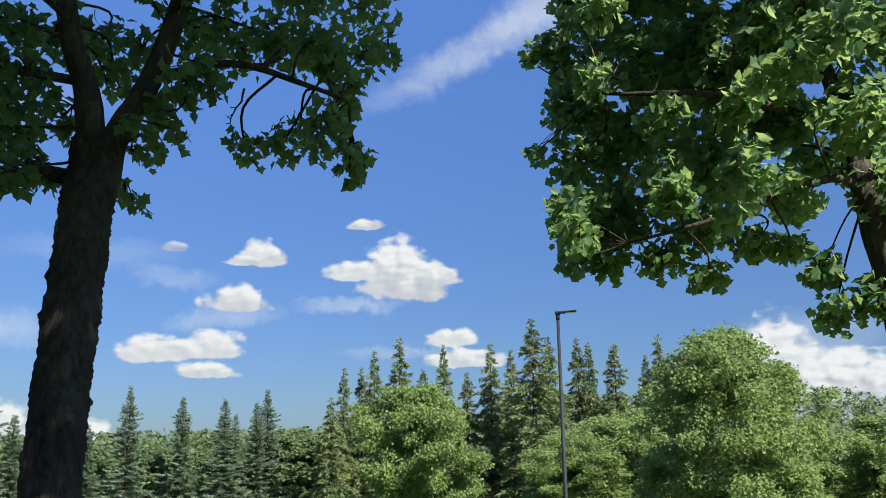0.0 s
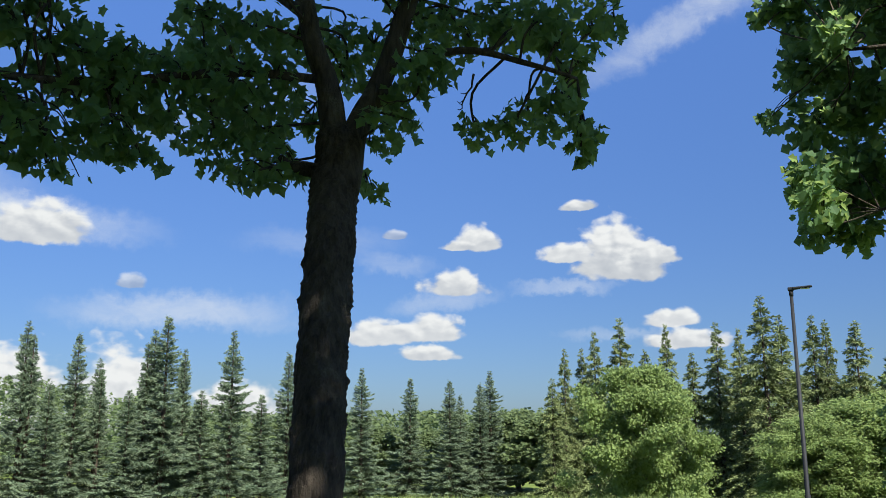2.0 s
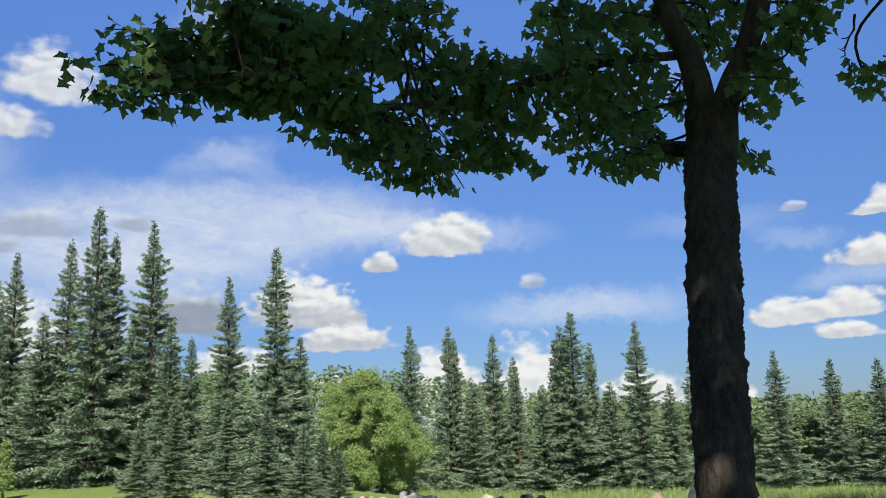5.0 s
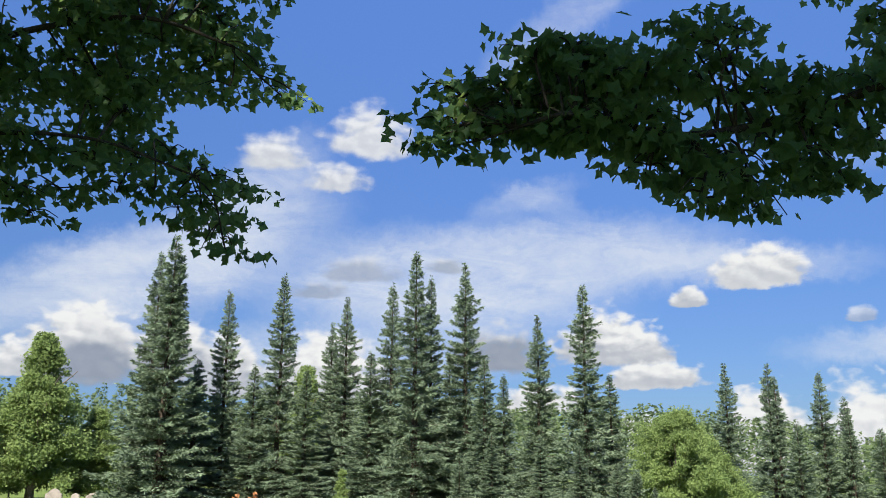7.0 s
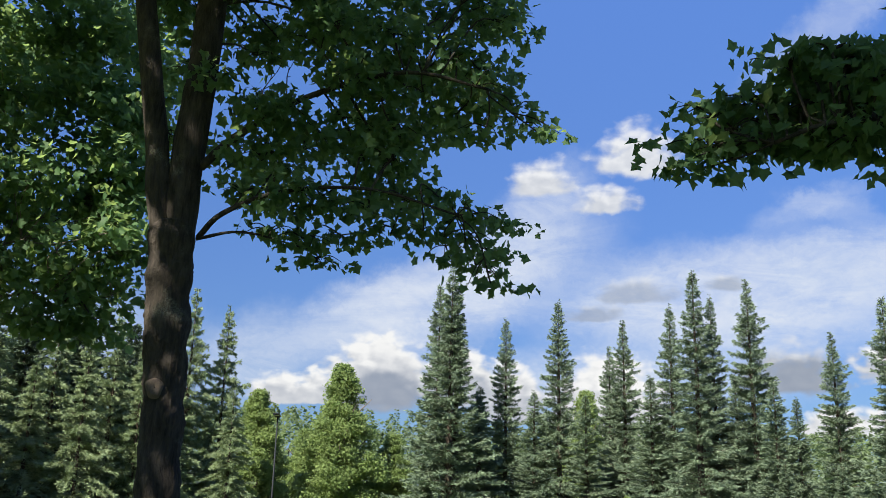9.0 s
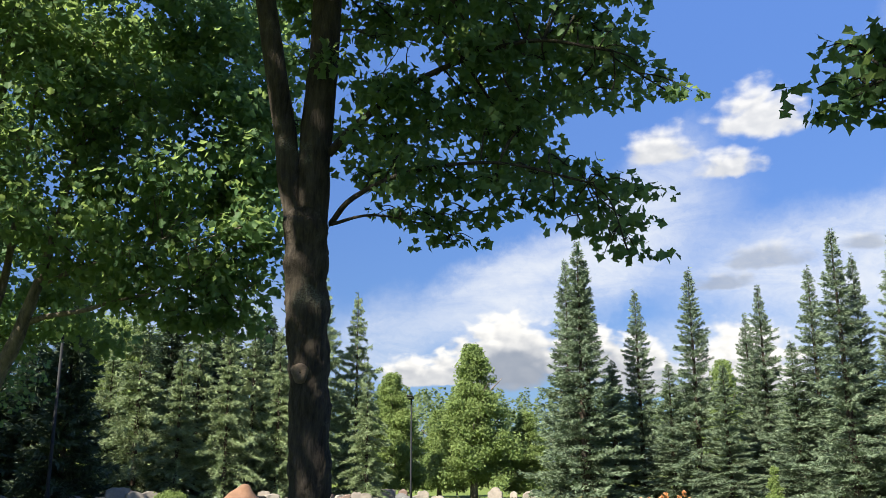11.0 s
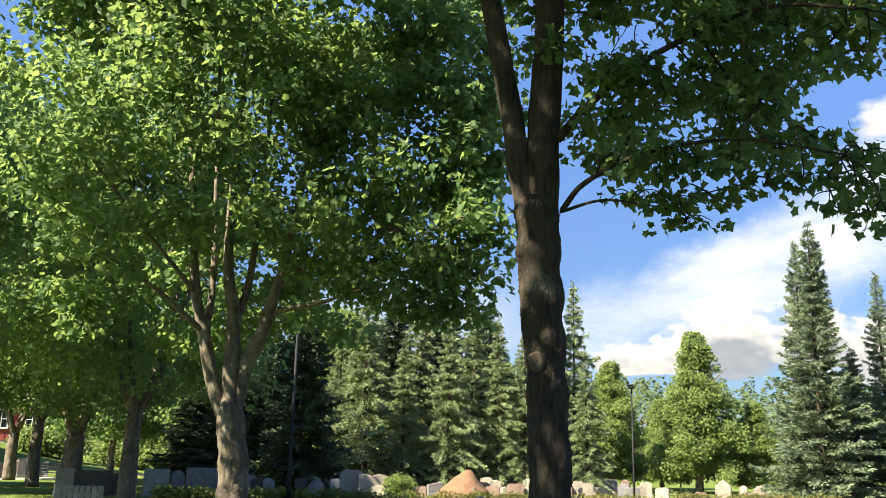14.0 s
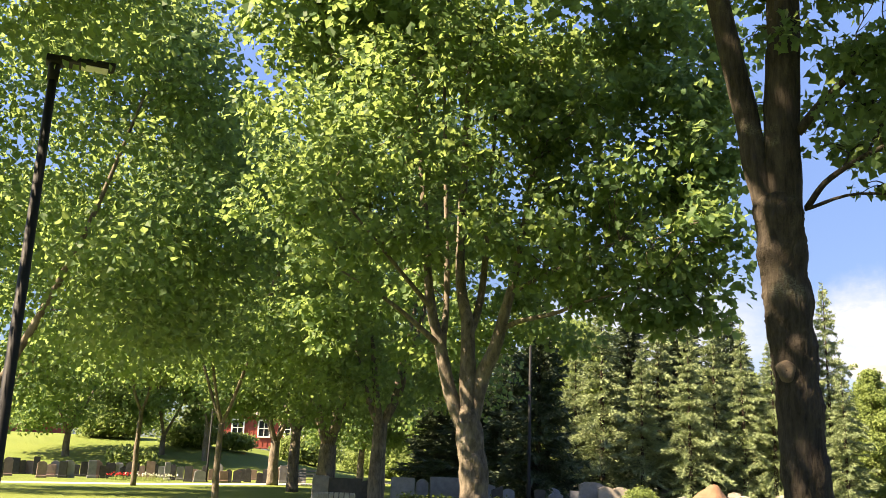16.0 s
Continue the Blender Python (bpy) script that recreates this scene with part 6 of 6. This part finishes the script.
flower_bed("clump of orange day lilies in bloom", at(71.3, 20), 0.6, 1.0, ORANGE_PETAL, 401, 46)
flower_bed("small orange day lilies by a grave", at(68.4, 20), 0.4, 0.6, ORANGE_PETAL, 402, 18)
flower_bed("bed of bright red flowers before the graves", at(46.4, 14.6), 0.9, 0.42, RED_PETAL, 403, 90)
flower_bed("red flowers on a far grave", at(132.0, 51), 0.8, 0.35, RED_PETAL, 404, 30)
flower_bed("white flowers on a far grave", at(130.4, 51), 1.2, 0.35, WHITE_PETAL, 405, 50)
flower_bed("red and orange flowers by the stones", at(37.4, 13.2), 0.5, 0.4, RED_PETAL, 406, 30)
flower_bed("white flowers beside a pale headstone", at(87.6, 19.6), 0.5, 0.55, WHITE_PETAL, 407, 25)
flower_bed("orange flowers by a grey headstone", at(50.4, 14.4), 0.4, 0.5, ORANGE_PETAL, 408, 25)


def tall_grass():
    """The unmown strip: stalks and blades before the narrow spruces."""
    rng = np.random.default_rng(420)
    n = 52000
    h = rng.uniform(-6, 41, n)
    d = rng.uniform(15.0, 21.0, n)
    d += np.where(h > 36, (h - 36) * 0.6, 0)
    a = np.radians(h)
    p = np.stack([-np.sin(a) * d, np.cos(a) * d, 0 * a], 1)
    p[:, 2] = [ground_height(x, y) for x, y, _ in p]
    up = rng.normal(size=(n, 3)) * 0.36 + (0, 0, 1)
    wave = 0.95 + 0.08 * np.sin(h * 0.9) + 0.08 * np.sin(h * 2.7 + d)
    size = rng.uniform(0.20, 0.35, n) * wave
    v, f = scatter(np.array([(-0.018, 0, 0), (0.018, 0, 0), (0.013, 0.6, 0.06), (-0.013, 0.6, 0.06), (0, 1, 0.24)]), np.array([(0, 1, 2), (0, 2, 3), (3, 2, 4)]), p, up, rng.normal(size=(n, 3)), size)
    return tagged(soup("tall_grass", v, f, GRASS_BLADE), "tall unmown yellow-green meadow grass", "grass", kind="stuff")


tall_grass()


# ---- bin, bench and houses ----
def slatted_bin(place, turn):
    ob = thing("litter_bin_enclosure", place, "weathered grey slatted enclosure round rubbish bins", "bin", "", turn)
    w, t = 0.86, 0.82
    for side in (0, 90, 180, 270):
        m = pose(0, 0, 0, 0, 0, side)
        for i in range(8):
            bm = bmesh.new()
            box(bm, (w / 8 * 0.82, 0.025, t), (-w / 2 + (i + 0.5) * w / 8, -w / 2, 0.04), 0.004)
            part("slat", bm, GREY_WOOD, ob).matrix_basis = m
        for z in (0.12, 0.68):
            bm = bmesh.new()
            box(bm, (w - 0.03, 0.03, 0.06), (0, -w / 2 + 0.03, z), 0.004)
            part("rail", bm, GREY_WOOD, ob).matrix_basis = m
    bm = bmesh.new()
    box(bm, (0.6, 0.6, 0.7), (0, 0, 0.02), 0.04)
    part("inner_bin", bm, POLE_PAINT, ob)
    return ob


slatted_bin(at(119.6, 19.8), 119)


def watering_can_box(place, turn):
    ob = thing("plastic_tub", place, "green plastic tub standing beside the bin", "tub", "", turn)
    soup("tub", *tube([(0, 0, 0), (0, 0, 0.30), (0, 0, 0.34)], [0.16, 0.20, 0.21], 20), GREEN_PLASTIC, ob, True)
    soup("rim", *tube([(0, 0, 0.33), (0, 0, 0.36)], [0.225, 0.225], 20), GREEN_PLASTIC, ob)
    return ob


watering_can_box(at(118.6, 18.9), 0)


def park_bench(place, turn):
    ob = thing("bench", place, "pale wooden slatted park bench on the lawn", "bench", "", turn)
    for i in range(4):
        bm = bmesh.new()
        box(bm, (1.6, 0.08, 0.035), (0, -0.2 + i * 0.11, 0.43), 0.006)
        part("seat_slat", bm, GREY_WOOD, ob)
    for i in range(3):
        bm = bmesh.new()
        box(bm, (1.6, 0.03, 0.09), (0, 0.22 + i * 0.02, 0.52 + i * 0.13), 0.006)
        part("back_slat", bm, GREY_WOOD, ob)
    for x in (-0.65, 0.65):
        for y in (-0.16, 0.2):
            bm = bmesh.new()
            box(bm, (0.06, 0.06, 0.44 if y < 0 else 0.86), (x, y, 0), 0.006)
            part("leg", bm, GREY_METAL, ob)
    return ob


park_bench(at(121.2, 47), 150)


def house(place, turn, w, d, t, label):
    ob = thing("house", place, label, "house", "red houses", turn)
    boards = int(w / 0.4)
    for s in (-1, 1):
        bm = bmesh.new()
        box(bm, (w, 0.14, t), (0, s * d / 2, 0))
        for i in range(boards):
            box(bm, (0.05, 0.03, t - 0.3), (-w / 2 + (i + 0.5) * w / boards, s * (d / 2 + 0.08), 0.2))
        part("wall", bm, RED_BOARD, ob)
        bm = bmesh.new()
        x = s * w / 2
        ring = [bm.verts.new(q) for q in ((x, -d / 2 + 0.08, 0), (x, d / 2 - 0.08, 0), (x, d / 2 - 0.08, t), (x, 0, t + d * 0.30), (x, -d / 2 + 0.08, t))]
        bm.faces.new(ring)
        bmesh.ops.solidify(bm, geom=bm.faces[:], thickness=0.14)
        part("gable", bm, RED_BOARD, ob)
        bm = bmesh.new()
        slope = math.atan2(d * 0.30, d / 2)
        ln = d / 2 / math.cos(slope) + 0.5
        bmesh.ops.create_cube(bm, size=1, matrix=pose(0, s * (d / 4 + 0.15), t + d * 0.15 - 0.02, -s * math.degrees(slope), 0, 0) @ Matrix.Diagonal((w + 0.9, ln, 0.14, 1)))
        part("roof", bm, ROOF_TILE, ob)
    for s in (-1, 1):
        for i in range(4):
            x = -w / 2 + (i + 0.5) * w / 4
            bm = bmesh.new()
            for fx, fz, sx, sz in ((-0.5, 0, 0.12, 1.5), (0.5, 0, 0.12, 1.5), (0, 0, 1.0, 0.12), (0, 1.4, 1.0, 0.12), (0, 0.75, 1.0, 0.05), (0, 0.1, 0.05, 1.3)):
                box(bm, (sx, 0.08, sz), (x + fx, s * (d / 2 + 0.13), 0.9 + fz))
            win = part("window", bm, WHITE_PAINT, ob, "white window frame")
            bm = bmesh.new()
            box(bm, (0.94, 0.03, 1.36), (x, s * (d / 2 + 0.10), 0.98))
            part("pane", bm, WINDOW_GLASS, win)
    for x in (-w / 2, w / 2):
        for y in (-d / 2, d / 2):
            bm = bmesh.new()
            box(bm, (0.18, 0.18, t), (x, y * 1.01, 0.01))
            part("corner_board", bm, WHITE_PAINT, ob)
    bm = bmesh.new()
    box(bm, (0.7, 0.7, 1.4), (w * 0.15, 0, t + d * 0.24), 0.03)
    part("chimney", bm, RED_STONE, ob)
    return ob


p = at(124.6, 84)
house((p.x, p.y, ground_height(p.x, p.y) - 0.1), 124.6 - 6, 9, 6, 2.9, "low red wooden house with white corners")
p = at(138.6, 88)
house((p.x, p.y, ground_height(p.x, p.y) - 0.1), 138.6 + 8, 10, 6.5, 3.0, "red wooden house on the grassy bank")
